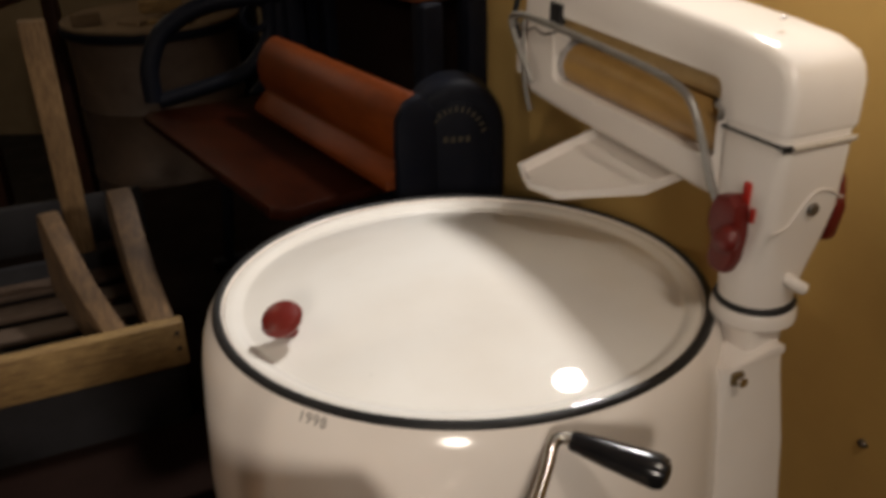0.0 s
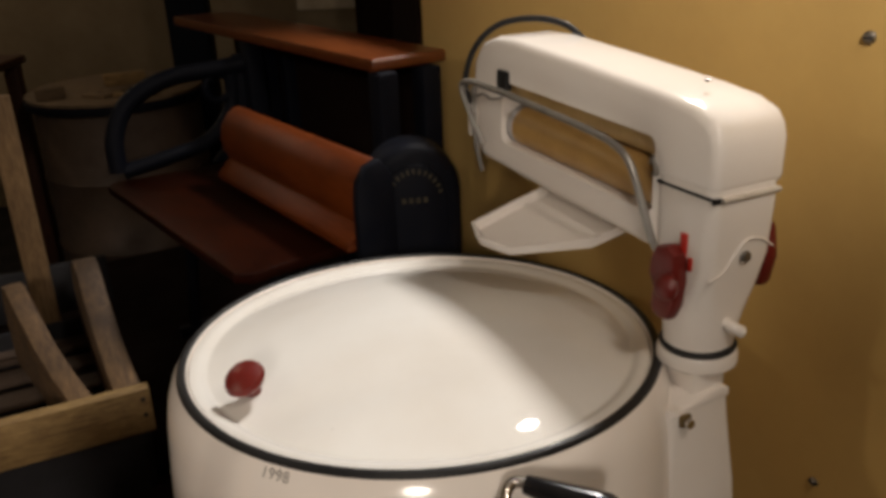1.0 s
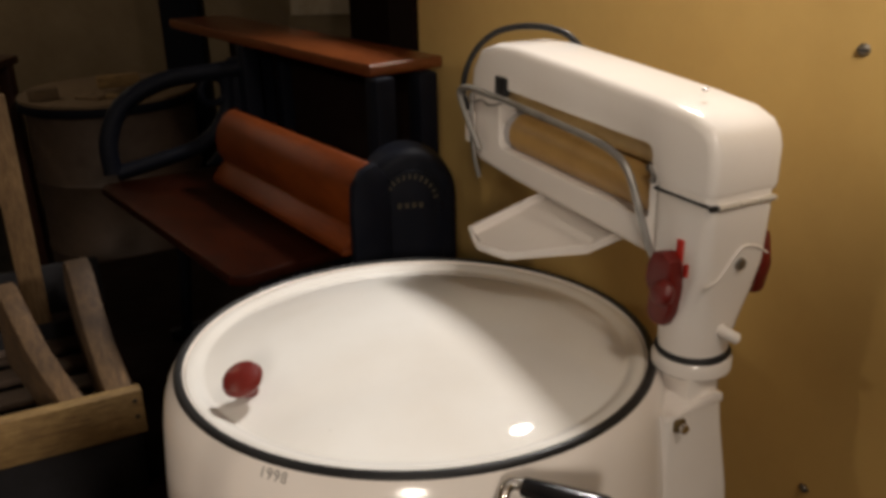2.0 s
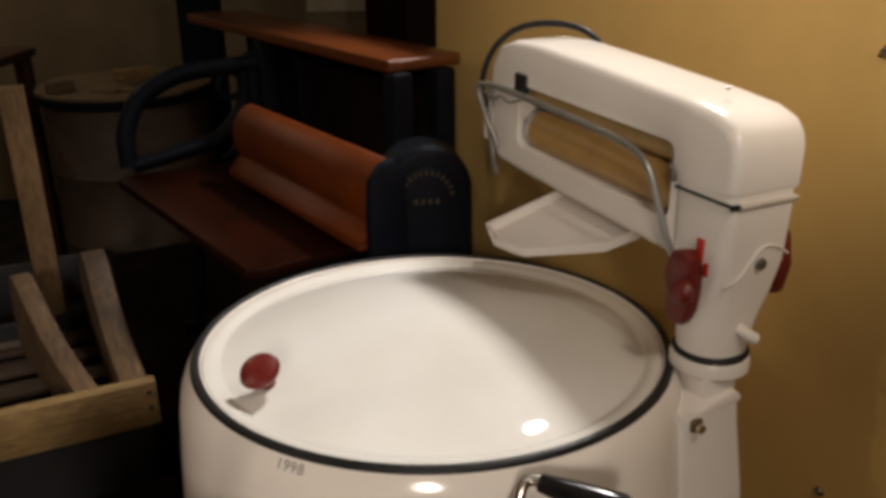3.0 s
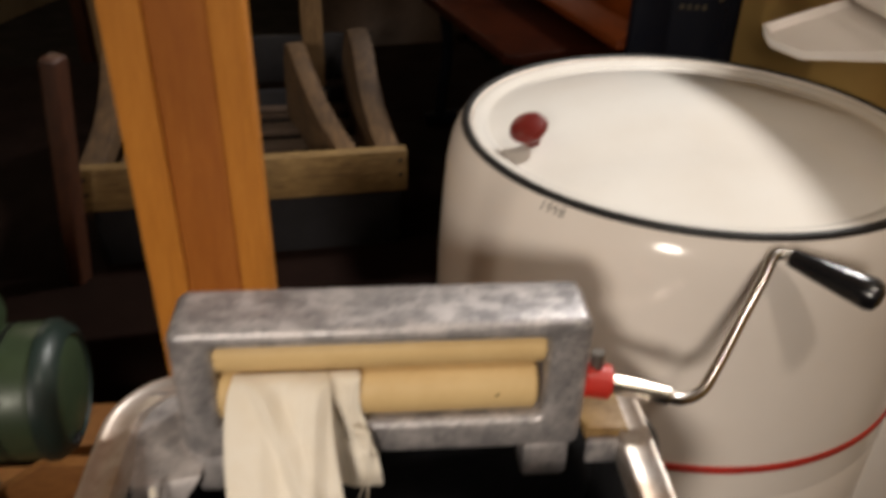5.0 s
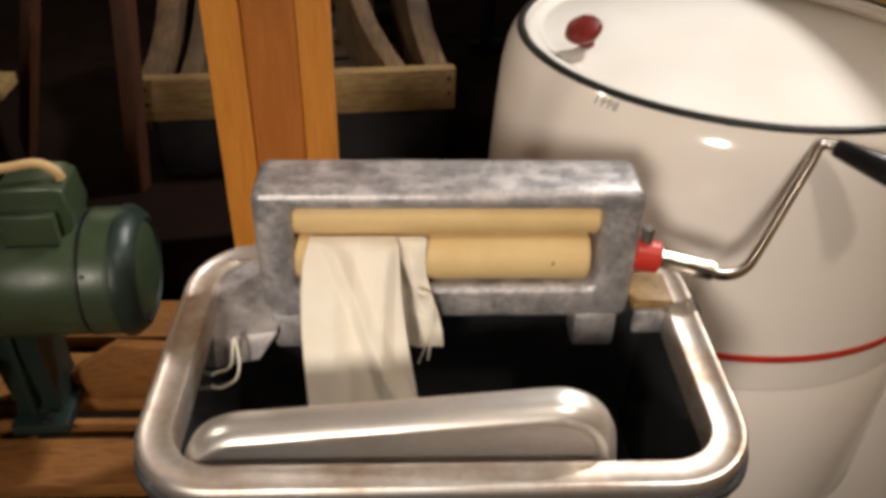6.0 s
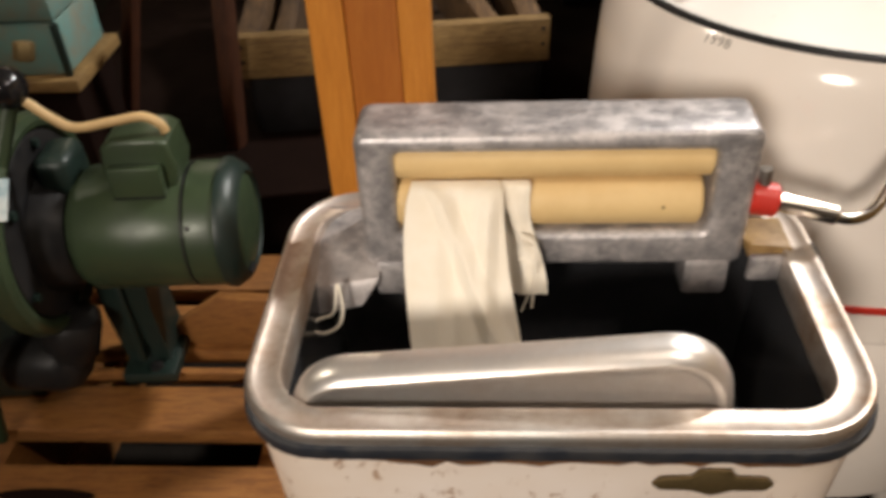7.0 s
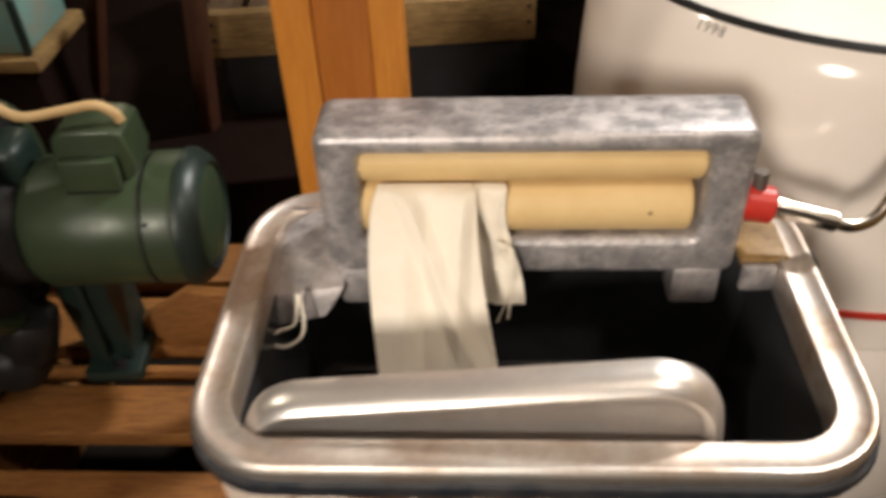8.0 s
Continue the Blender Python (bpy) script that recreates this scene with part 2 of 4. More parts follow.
def tube(points, radius, seg=10, steps=6, taper=None):
    path = smoothed(points, steps) if steps > 1 else [Vector(q) for q in points]
    bm = bmesh.new()
    rings, n = [], len(path)
    side = None
    for i, p in enumerate(path):
        d = (path[min(i + 1, n - 1)] - path[max(i - 1, 0)]).normalized()
        side = d.orthogonal().normalized() if side is None else (side - side.dot(d) * d).normalized()
        up = d.cross(side)
        r = radius if taper is None else radius + (taper - radius) * i / (n - 1)
        rings.append([bm.verts.new(p + r * (math.cos(2 * math.pi * k / seg) * side + math.sin(2 * math.pi * k / seg) * up)) for k in range(seg)])
    for a, b in zip(rings, rings[1:]):
        for k in range(seg):
            bm.faces.new((a[k], a[(k + 1) % seg], b[(k + 1) % seg], b[k]))
    bm.faces.new(rings[0])
    bm.faces.new(rings[-1])
    return bm


def prism(outline, depth, bevel=0.0, holes=(), seg=2, hole_bevel=True):
    """An outline in x, z, with holes, drawn out along y from 0 to depth."""
    bm = bmesh.new()
    edges = []
    for loop in (outline, *holes):
        vs = [bm.verts.new((x, 0, z)) for x, z in loop]
        edges += [bm.edges.new((vs[i], vs[(i + 1) % len(vs)])) for i in range(len(vs))]
    bmesh.ops.triangle_fill(bm, use_beauty=True, edges=edges)
    bmesh.ops.recalc_face_normals(bm, faces=bm.faces)
    made = bmesh.ops.extrude_face_region(bm, geom=bm.faces[:])
    bmesh.ops.translate(bm, verts=[v for v in made["geom"] if isinstance(v, bmesh.types.BMVert)], vec=(0, depth, 0))
    bmesh.ops.recalc_face_normals(bm, faces=bm.faces)
    if bevel:
        rim = {(round(x, 4), round(z, 4)) for loop in holes for x, z in loop}
        sharp = [e for e in bm.edges if len(e.link_faces) == 2 and e.calc_face_angle(0) > 1.0
                 and (hole_bevel or not all((round(v.co.x, 4), round(v.co.z, 4)) in rim for v in e.verts))]
        bmesh.ops.bevel(bm, geom=sharp, offset=bevel, segments=seg, affect="EDGES", profile=0.5)
    return bm


def rounded(x0, x1, y0, y1, r, seg=6):
    """The outline of a rectangle with round corners."""
    out = []
    for cx, cy, a in ((x1 - r, y1 - r, 0), (x0 + r, y1 - r, 90), (x0 + r, y0 + r, 180), (x1 - r, y0 + r, 270)):
        out += [(cx + r * math.cos(radians(a + 90 * k / seg)), cy + r * math.sin(radians(a + 90 * k / seg))) for k in range(seg + 1)]
    return out


def loft(sections, cap0=False, cap1=False):
    """Skins outlines of equal count, each a list of (x, y, z)."""
    bm = bmesh.new()
    rings = [[bm.verts.new(p) for p in s] for s in sections]
    n = len(rings[0])
    for a, b in zip(rings, rings[1:]):
        for k in range(n):
            bm.faces.new((a[k], a[(k + 1) % n], b[(k + 1) % n], b[k]))
    if cap0:
        bm.faces.new(rings[0])
    if cap1:
        bm.faces.new(rings[-1])
    return bm


def flat(section, z):
    return [(x, y, z) for x, y in section]


def knob(r, h):
    return lathe([(0, h), (r * 0.55, h * 0.96), (r * 0.88, h * 0.8), (r, h * 0.55), (r * 0.86, h * 0.32), (r * 0.45, h * 0.12), (r * 0.4, 0), (0, 0)], 28)


def along(p, q):
    """A pose at p whose z axis points to q."""
    d = Vector(q) - Vector(p)
    return Matrix.Translation(p) @ d.to_track_quat("Z", "Y").to_matrix().to_4x4()


def rod(p, q, r, seg=14, r2=None):
    n = (Vector(q) - Vector(p)).length
    r2 = r if r2 is None else r2
    bm = lathe([(0, 0), (r * 0.9, 0), (r, r * 0.12), (r2, n - r2 * 0.12), (r2 * 0.9, n), (0, n)], seg)
    bm.transform(along(p, q))
    return bm


# ---- setting ----
def slab(name, x0, x1, y0, y1, z0, z1, material, label, category):
    ob = part(name, box(x0, x1, y0, y1, z0, z1), material, smooth=False)
    return tagged(ob, label, category, kind="structure")


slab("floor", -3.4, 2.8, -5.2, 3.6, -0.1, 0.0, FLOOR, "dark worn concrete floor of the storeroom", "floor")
slab("ceiling", -3.4, 2.8, -5.2, 3.6, 2.8, 2.9, CEILING, "brown boarded ceiling over the storeroom", "ceiling")
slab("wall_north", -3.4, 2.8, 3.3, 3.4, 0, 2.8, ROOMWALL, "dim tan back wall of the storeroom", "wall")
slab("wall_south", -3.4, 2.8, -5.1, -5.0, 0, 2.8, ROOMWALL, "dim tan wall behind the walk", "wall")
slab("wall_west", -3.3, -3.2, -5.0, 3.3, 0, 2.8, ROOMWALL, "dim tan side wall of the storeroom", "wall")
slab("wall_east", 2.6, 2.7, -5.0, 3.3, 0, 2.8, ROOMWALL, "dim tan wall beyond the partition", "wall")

WALL = pose(0.555, -0.01, 0, 0, 0, 118)
partition = part("wall_partition", box(-2.2, 1.13, -0.05, 0, 0, 1.46, 0.003), TANWALL, None, smooth=False)
partition.matrix_world = WALL
tagged(partition, "tan painted board partition beside the washing machine", "wall", kind="structure")
edge = part("trim_partition", box(1.132, 1.26, -0.06, 0.01, 0, 1.46, 0.004), DARKPANEL, None, smooth=False)
edge.matrix_world = WALL
tagged(edge, "dark brown end board of the tan partition", "trim", kind="structure")


def wall_screw(name, m, r, label):
    t = thing(name, m, label, "screw")
    part("head", lathe([(0, 0.006), (r * 0.6, 0.0055), (r, 0.002), (r, -0.004), (0, -0.004)], 18), STEEL, t)
    part("slot", box(-r * 0.75, r * 0.75, -0.0012, 0.0012, 0.0056, 0.0068), BLACK, t)
    return t


wall_screw("wall_screw", WALL @ pose(0.014, 0.001, 1.218, -90, 0, 20), 0.008, "round steel screw head in the tan partition")
wall_screw("wall_screw", WALL @ pose(0.0, 0.001, 0.598, -90, 0, 60), 0.006, "small dark screw head low in the tan partition")

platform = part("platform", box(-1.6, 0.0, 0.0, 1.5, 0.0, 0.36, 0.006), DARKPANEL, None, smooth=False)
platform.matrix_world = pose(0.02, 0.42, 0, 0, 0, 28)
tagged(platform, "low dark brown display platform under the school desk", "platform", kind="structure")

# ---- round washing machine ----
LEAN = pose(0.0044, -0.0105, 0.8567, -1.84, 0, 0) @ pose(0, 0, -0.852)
washer = thing("washing_machine", pose(0, 0, 0), "round white enamel wringer washing machine with black rim on the floor", "washing machine")
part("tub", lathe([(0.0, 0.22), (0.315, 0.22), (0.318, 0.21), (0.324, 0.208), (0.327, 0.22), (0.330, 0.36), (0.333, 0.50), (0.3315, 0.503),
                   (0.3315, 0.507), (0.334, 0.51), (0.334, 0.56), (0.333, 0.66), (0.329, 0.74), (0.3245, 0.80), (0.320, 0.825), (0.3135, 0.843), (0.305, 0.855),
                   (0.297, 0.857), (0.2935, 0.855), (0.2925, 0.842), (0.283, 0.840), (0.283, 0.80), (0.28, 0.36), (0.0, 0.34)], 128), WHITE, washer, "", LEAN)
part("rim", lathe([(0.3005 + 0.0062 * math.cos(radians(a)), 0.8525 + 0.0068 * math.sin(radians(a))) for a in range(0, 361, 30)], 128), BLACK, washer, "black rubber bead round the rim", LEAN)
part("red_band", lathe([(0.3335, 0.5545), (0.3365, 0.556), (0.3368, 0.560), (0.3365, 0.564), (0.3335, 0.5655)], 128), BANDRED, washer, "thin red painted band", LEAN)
for a in (35, 145, 215, 325):
    c, s = math.cos(radians(a)), math.sin(radians(a))
    part("leg", tube([(0.26 * c, 0.26 * s, 0.24), (0.275 * c, 0.275 * s, 0.12), (0.285 * c, 0.285 * s, 0.0)], 0.022, 12, 4, 0.015), WHITE, washer)

# year printed on the shoulder
for i, a in enumerate((-120.2, -118.6, -117.0, -115.4)):
    txt = bpy.data.curves.new("year_digit", "FONT")
    txt.body, txt.size, txt.extrude, txt.align_x = "1998"[i], 0.0158, 0.0003, "CENTER"
    ob = new("year_digit", txt)
    ob.data.materials.append(YEARINK)
    ob.parent = washer
    c, s = math.cos(radians(a)), math.sin(radians(a))
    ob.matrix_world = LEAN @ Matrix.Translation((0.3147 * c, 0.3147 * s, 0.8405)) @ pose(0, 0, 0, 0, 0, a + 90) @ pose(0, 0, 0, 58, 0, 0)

COL = pose(0.3268, -0.1498, 0, 0, 0, 25.4)
NOD = COL @ pose(0, 0.097, 1.035, 2.0, 0, 0) @ pose(0, -0.097, -1.035)
SWAP = Matrix(((0, 1, 0, 0), (1, 0, 0, 0), (0, 0, 1, 0), (0, 0, 0, 1)))

casing_outline = [(0.0, 1.079), (0.0, 1.134), (0.005, 1.150), (0.016, 1.163), (0.042, 1.173), (0.10, 1.180), (0.25, 1.192), (0.40, 1.202), (0.46, 1.200),
                  (0.50, 1.188), (0.524, 1.16), (0.531, 1.12), (0.531, 1.05), (0.524, 1.024), (0.505, 1.010), (0.40, 1.003), (0.09, 0.990), (0.085, 1.04), (0.085, 1.079)]
window = [(y, z + 0.036 * (y - 0.097)) for y, z in rounded(0.097, 0.44, 1.035, 1.127, 0.012, 4)]
casing = part("wringer_casing", prism(casing_outline, 0.106, 0.013, [window], 4, False), WHITE, washer, "", COL @ SWAP)
gear = loft([[(0.05 + (x - 0.05) * k + ox, 0.05 + (y - 0.05) * k + oy, z) for x, y in rounded(0.0, 0.1, 0.0, 0.094, r, 6)]
             for z, k, r, ox, oy in ((1.087, 0.985, 0.014, 0, 0), (1.077, 0.99, 0.014, 0, 0), (1.072, 1.0, 0.014, 0, 0), (1.06, 1.0, 0.014, 0, 0), (1.00, 0.98, 0.016, -0.001, 0), (0.965, 0.94, 0.022, -0.005, 0),
                                     (0.935, 0.88, 0.034, -0.011, -0.004), (0.905, 0.84, 0.045, -0.018, -0.008), (0.889, 0.83, 0.046, -0.019, -0.009))], True, True)
gearcase = part("gear_case", gear, WHITE, washer, "", COL)
part("hinge_plate", box(0.010, 0.094, -0.0015, 0.0025, 1.0715, 1.0795, 0.001), NICKEL, casing, "bright steel hinge", COL)
for x0, x1 in ((0.010, 0.038), (0.040, 0.068), (0.070, 0.094)):
    part("hinge_knuckle", rod((x0, -0.0018, 1.0765), (x1, -0.0018, 1.0765), 0.0034, 12), NICKEL, casing, "", COL)
part("hinge_gap", box(0.0, 0.011, -0.0012, 0.003, 1.0735, 1.0795), BLACK, casing, "", COL)
part("hinge_pin", rod((0.010, -0.0015, 1.0765), (0.094, -0.0015, 1.0765), 0.0028, 10), NICKEL, casing, "", COL)
part("seam_line", box(-0.0012, 0.002, 0.004, 0.09, 1.0765, 1.0795), BLACK, casing, "", COL)
part("screw", lathe([(0, 0.004), (0.006, 0.003), (0.0075, 0), (0, 0)], 14), STEEL, gearcase, "round steel screw", COL @ pose(0.052, -0.0005, 1.004, 90, 0, 0) @ pose(0, 0, 0.0015))
part("seam_ridge", tube([(0.0, -0.0005, 0.984), (0.020, -0.001, 0.990), (0.036, -0.001, 1.008), (0.052, -0.001, 1.023), (0.072, -0.001, 1.022), (0.096, 0.001, 1.008)], 0.0015, 6), WHITE, gearcase, "", COL)
part("cover_screw", knob(0.004, 0.004), STEEL, casing, "", COL @ pose(0.05, 0.075, 1.187))
# inside the window
part("back_plate", box(0.055, 0.060, 0.095, 0.455, 1.03, 1.14), TANPLATE, casing, "", NOD)
part("upper_roller", rod((0.042, 0.10, 1.117), (0.042, 0.445, 1.117), 0.028, 28), TANPLATE, casing, "tan rubber roller", NOD)
part("lower_roller", rod((0.034, 0.10, 1.060), (0.034, 0.424, 1.060), 0.029, 28), TANROLL, casing, "tan rubber roller", NOD)
part("roller_cap", rod((0.034, 0.424, 1.060), (0.034, 0.437, 1.060), 0.0295, 28), ALUMINIUM, casing, "pale grey roller end", NOD)
part("latch", box(-0.005, 0.005, 0.420, 0.449, 1.116, 1.144, 0.002), BLACK, casing, "dark steel latch", NOD)
part("latch_hook", tube([(-0.004, 0.098, 1.098), (-0.008, 0.092, 1.105), (-0.009, 0.085, 1.098), (-0.006, 0.086, 1.088), (-0.003, 0.094, 1.086)], 0.003, 8), STEEL, casing, "small steel hook", COL)
part("side_latch", box(-0.010, -0.002, 0.505, 0.53, 1.04, 1.09, 0.004), WHITE, casing, "", COL)
part("latch_wire", tube([(-0.006, 0.425, 1.118), (-0.012, 0.45, 1.112), (-0.014, 0.468, 1.118), (-0.018, 0.485, 1.112), (-0.026, 0.505, 1.122)], 0.0016, 6), STEEL, casing, "thin twisted wire", COL)
# guard rod in front of the window
part("guard_rod", tube([(-0.016, 0.47, 1.04), (-0.024, 0.495, 1.085), (-0.028, 0.512, 1.122), (-0.028, 0.49, 1.134), (-0.028, 0.43, 1.135), (-0.028, 0.32, 1.130),
                        (-0.028, 0.18, 1.121), (-0.028, 0.128, 1.112), (-0.027, 0.106, 1.096), (-0.024, 0.092, 1.066), (-0.018, 0.074, 1.016), (-0.010, 0.066, 0.993)], 0.0046, 12), RODSTEEL, washer, "bent steel guard rod", COL)
part("black_hose", tube([(0.075, 0.50, 1.03), (0.03, 0.545, 1.05), (0.0, 0.55, 1.11), (0.012, 0.545, 1.168), (0.04, 0.52, 1.206), (0.072, 0.47, 1.219), (0.095, 0.41, 1.212), (0.112, 0.37, 1.18)], 0.005, 10), BLACK, washer, "thin black hose over the casing", COL)
part("hose_drop", tube([(-0.006, 0.515, 1.12), (-0.012, 0.50, 1.04), (-0.006, 0.49, 0.99)], 0.004, 8), STEEL, washer, "", COL)
# drain tray under the rollers
tray = loft([[(x, y, z + 0.0) for x, y, z in ring] for ring in (
    [(0.06, 0.17, 0.990), (0.06, 0.36, 0.990), (-0.10, 0.352, 0.952), (-0.112, 0.31, 0.948), (-0.095, 0.262, 0.946), (-0.02, 0.185, 0.966)],
    [(0.06, 0.168, 1.004), (0.06, 0.362, 1.004), (-0.103, 0.354, 0.966), (-0.118, 0.309, 0.961), (-0.098, 0.257, 0.959), (-0.02, 0.180, 0.981)],
    [(0.055, 0.173, 1.004), (0.055, 0.357, 1.004), (-0.099, 0.349, 0.966), (-0.112, 0.309, 0.961), (-0.094, 0.262, 0.959), (-0.018, 0.186, 0.981)],
    [(0.055, 0.176, 0.993), (0.055, 0.354, 0.993), (-0.095, 0.344, 0.956), (-0.105, 0.309, 0.952), (-0.089, 0.268, 0.950), (-0.018, 0.190, 0.970)])], True, True)
part("drain_tray", tray, WHITE, washer, "shallow white drain tray", COL)
# levers
lever = prism([(0.0, -0.05), (0.022, -0.052), (0.030, -0.04), (0.028, -0.015), (0.036, 0.0), (0.034, 0.02), (0.026, 0.036), (0.008, 0.042), (-0.006, 0.034), (-0.011, 0.0), (-0.008, -0.03)], 0.022, 0.006)
lever = part("release_lever", lever, RED, washer, "dark red release lever", COL @ pose(-0.020, 0.040, 0.973) @ SWAP)
part("lever_ball", knob(0.016, 0.024), RED, lever, "", COL @ pose(-0.018, 0.030, 0.972, 0, -80, 0))
part("lever_tag", box(-0.003, 0.0, 0.034, 0.044, 0.993, 1.030, 0.001), BRIGHTRED, lever, "bright red ribbon", COL)
part("lever_tag_end", box(-0.003, 0.0, 0.024, 0.030, 0.988, 1.004, 0.001), BRIGHTRED, lever, "", COL @ pose(0, 0.0, 0, 0, 0, 0))
far = prism([(0.0, -0.04), (0.03, -0.042), (0.04, -0.02), (0.036, 0.02), (0.02, 0.042), (0.0, 0.04), (-0.008, 0.0)], 0.02, 0.006)
part("release_lever", far, RED, washer, "dark red release lever", COL @ pose(0.102, 0.02, 0.985) @ SWAP)
slot = part("lever_slot", box(0.026, 0.05, -0.0015, 0.004, 0.908, 0.945, 0.003), STEEL, gearcase, "dark slot", COL @ pose(0, 0.006, 0))
part("shift_lever", tube([(0.036, 0.012, 0.925), (0.038, -0.004, 0.922), (0.043, -0.010, 0.918), (0.048, -0.012, 0.915)], 0.0075, 10), WHITE, gearcase, "white shift lever", COL)
# pivot ring, neck and leg housing
part("pivot_ring", lathe([(0.0, 0.893), (0.043, 0.893), (0.0455, 0.889), (0.043, 0.885), (0.0, 0.885)], 40), BLACK, washer, "black pivot ring", COL @ pose(0.031, 0.0385, -0.002))
part("collar", lathe([(0.0, 0.885), (0.045, 0.885), (0.0475, 0.88), (0.0475, 0.868), (0.043, 0.864), (0.034, 0.860), (0.034, 0.80), (0.0, 0.80)], 40), WHITE, washer, "", COL @ pose(0.031, 0.0385, -0.002))
part("neck_block", box(-0.004, 0.042, 0.002, 0.05, 0.80, 0.868, 0.006), WHITE, washer, "", COL)
legcase = loft([[(x, y, z) for x, y in rounded(x0, x1, -0.006, y1, 0.012, 4)] for z, x0, x1, y1 in
                ((0.0, -0.056, 0.135, 0.12), (0.3, -0.050, 0.115, 0.115), (0.55, -0.046, 0.092, 0.11), (0.70, -0.044, 0.072, 0.105), (0.80, -0.045, 0.051, 0.10), (0.832, -0.045, 0.046, 0.10))], True, True)
legcase = part("leg_housing", legcase, WHITE, washer, "", COL)
part("housing_cap", prism([(-0.044, 0.826), (0.044, 0.830), (0.043, 0.842), (0.030, 0.846), (-0.016, 0.836)], 0.09, 0.003), WHITE, washer, "", COL @ pose(0, -0.0075, 0))
part("square_nut", box(-0.032, -0.016, -0.012, -0.004, 0.810, 0.826, 0.003), BRASS, legcase, "square brass nut", COL)
part("nut_bolt", rod((-0.024, -0.013, 0.818), (-0.024, -0.019, 0.818), 0.006, 10), CHROME, legcase, "", COL)

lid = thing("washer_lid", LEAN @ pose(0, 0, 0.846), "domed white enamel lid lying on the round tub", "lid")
dome = [(0.268 * k / 14, 0.003 + 0.033 * (1 - (k / 14) ** 2)) for k in range(15)]
part("dome", lathe(dome + [(0.271, 0.0026), (0.2745, 0.0040), (0.280, 0.0072), (0.286, 0.0082), (0.2915, 0.0070), (0.2935, 0.0035), (0.2935, -0.004), (0.0, -0.004)], 128), LIDWHITE, lid)
part("knob_stem", rod((-0.192, -0.131, 0.012), (-0.194, -0.132, 0.026), 0.010, 16), RED, lid)
part("lid_knob", knob(0.0245, 0.026), RED, lid, "dark red knob", pose(-0.194, -0.134, 0.0225, 24, -16, 0))

# ---- school desk ----
OLD = pose(-0.069, 0.54, 0, 0, 0, 121)
DESK = pose(-0.07, 0.612, 0, 0, 0, 124)
ARM = DESK.inverted() @ OLD
desk = thing("school_desk", DESK, "old school desk with varnished boards and blue-black cast iron frame", "desk")
part("desk_top", prism(rounded(0.0, 1.10, 1.094, 1.118, 0.006, 3), -0.17, 0.003), DESKWOOD, desk, "", pose(0, 0, 0))
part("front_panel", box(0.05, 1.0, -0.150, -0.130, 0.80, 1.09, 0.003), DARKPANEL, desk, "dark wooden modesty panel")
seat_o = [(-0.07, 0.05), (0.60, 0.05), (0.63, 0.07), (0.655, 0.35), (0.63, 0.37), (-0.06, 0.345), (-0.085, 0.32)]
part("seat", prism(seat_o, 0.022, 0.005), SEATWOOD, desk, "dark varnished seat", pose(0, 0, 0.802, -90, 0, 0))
prof = [(0.165, 0.832), (0.142, 0.856), (0.134, 0.862), (0.146, 0.885), (0.149, 0.91), (0.143, 0.94), (0.126, 0.965), (0.108, 0.976)]
part("backrest", prism([(p, z) for p, z in prof] + [(p - 0.016, z) for p, z in reversed(prof)], 0.60, 0.003), BACKWOOD, desk, "curved orange varnished backrest", pose(-0.15, 0, 0) @ SWAP)
part("iron_bracket", prism([(0.075, 0.79), (0.150, 0.79), (0.150, 0.90), (0.146, 0.945), (0.128, 0.972), (0.100, 0.982), (0.075, 0.95)], 0.020, 0.004), BLUEIRON, desk, "cast iron bracket at the end of the backrest", pose(-0.171, 0, 0) @ SWAP)
part("backrest_rail", box(-0.15, 0.45, 0.130, 0.165, 0.818, 0.832, 0.003), BACKWOOD, desk)
for d in (0.0, 0.62):
    for p in (-0.025, -0.125):
        part("iron_upright", prism(rounded(p - 0.022, p + 0.022, 0.36, 1.093, 0.008, 3), 0.045, 0.005), BLUEIRON, desk, "", pose(d - 0.015, 0, 0) @ SWAP)
    part("iron_brace", tube([(d + 0.015, -0.16, 0.55), (d + 0.015, -0.02, 0.62), (d + 0.015, 0.08, 0.74), (d + 0.015, 0.2, 0.77)], 0.014, 8), BLUEIRON, desk)
    part("iron_foot", box(d, d + 0.03, -0.22, 0.26, 0.36, 0.39, 0.006), BLUEIRON, desk)
    part("seat_iron", box(d, d + 0.028, -0.02, 0.30, 0.762, 0.779, 0.005), BLUEIRON, desk)
    part("seat_leg", tube([(d + 0.014, 0.24, 0.765), (d + 0.014, 0.20, 0.6), (d + 0.014, 0.22, 0.38)], 0.015, 8), BLUEIRON, desk)
part("iron_arm", tube([(0.70, 0.33, 0.82), (0.71, 0.325, 0.90), (0.72, 0.28, 0.975), (0.725, 0.18, 1.02), (0.72, 0.05, 1.03), (0.70, -0.05, 1.04)], 0.022, 12), BLUEIRON, desk, "curved cast iron arm rest", ARM)
part("iron_arm", tube([(0.72, 0.02, 1.02), (0.72, 0.03, 0.93), (0.71, 0.10, 0.86), (0.70, 0.22, 0.835), (0.70, 0.32, 0.82)], 0.019, 12), BLUEIRON, desk, "curved cast iron arm rest", ARM)

part("iron_end_panel", prism([(0.10, 0.80), (0.045, 0.85), (0.02, 0.92), (0.015, 1.06), (-0.10, 1.06), (-0.10, 0.80)], 0.022, 0.004), BLUEIRON, desk, "cast iron end panel", ARM @ pose(0.705, 0, 0) @ SWAP)
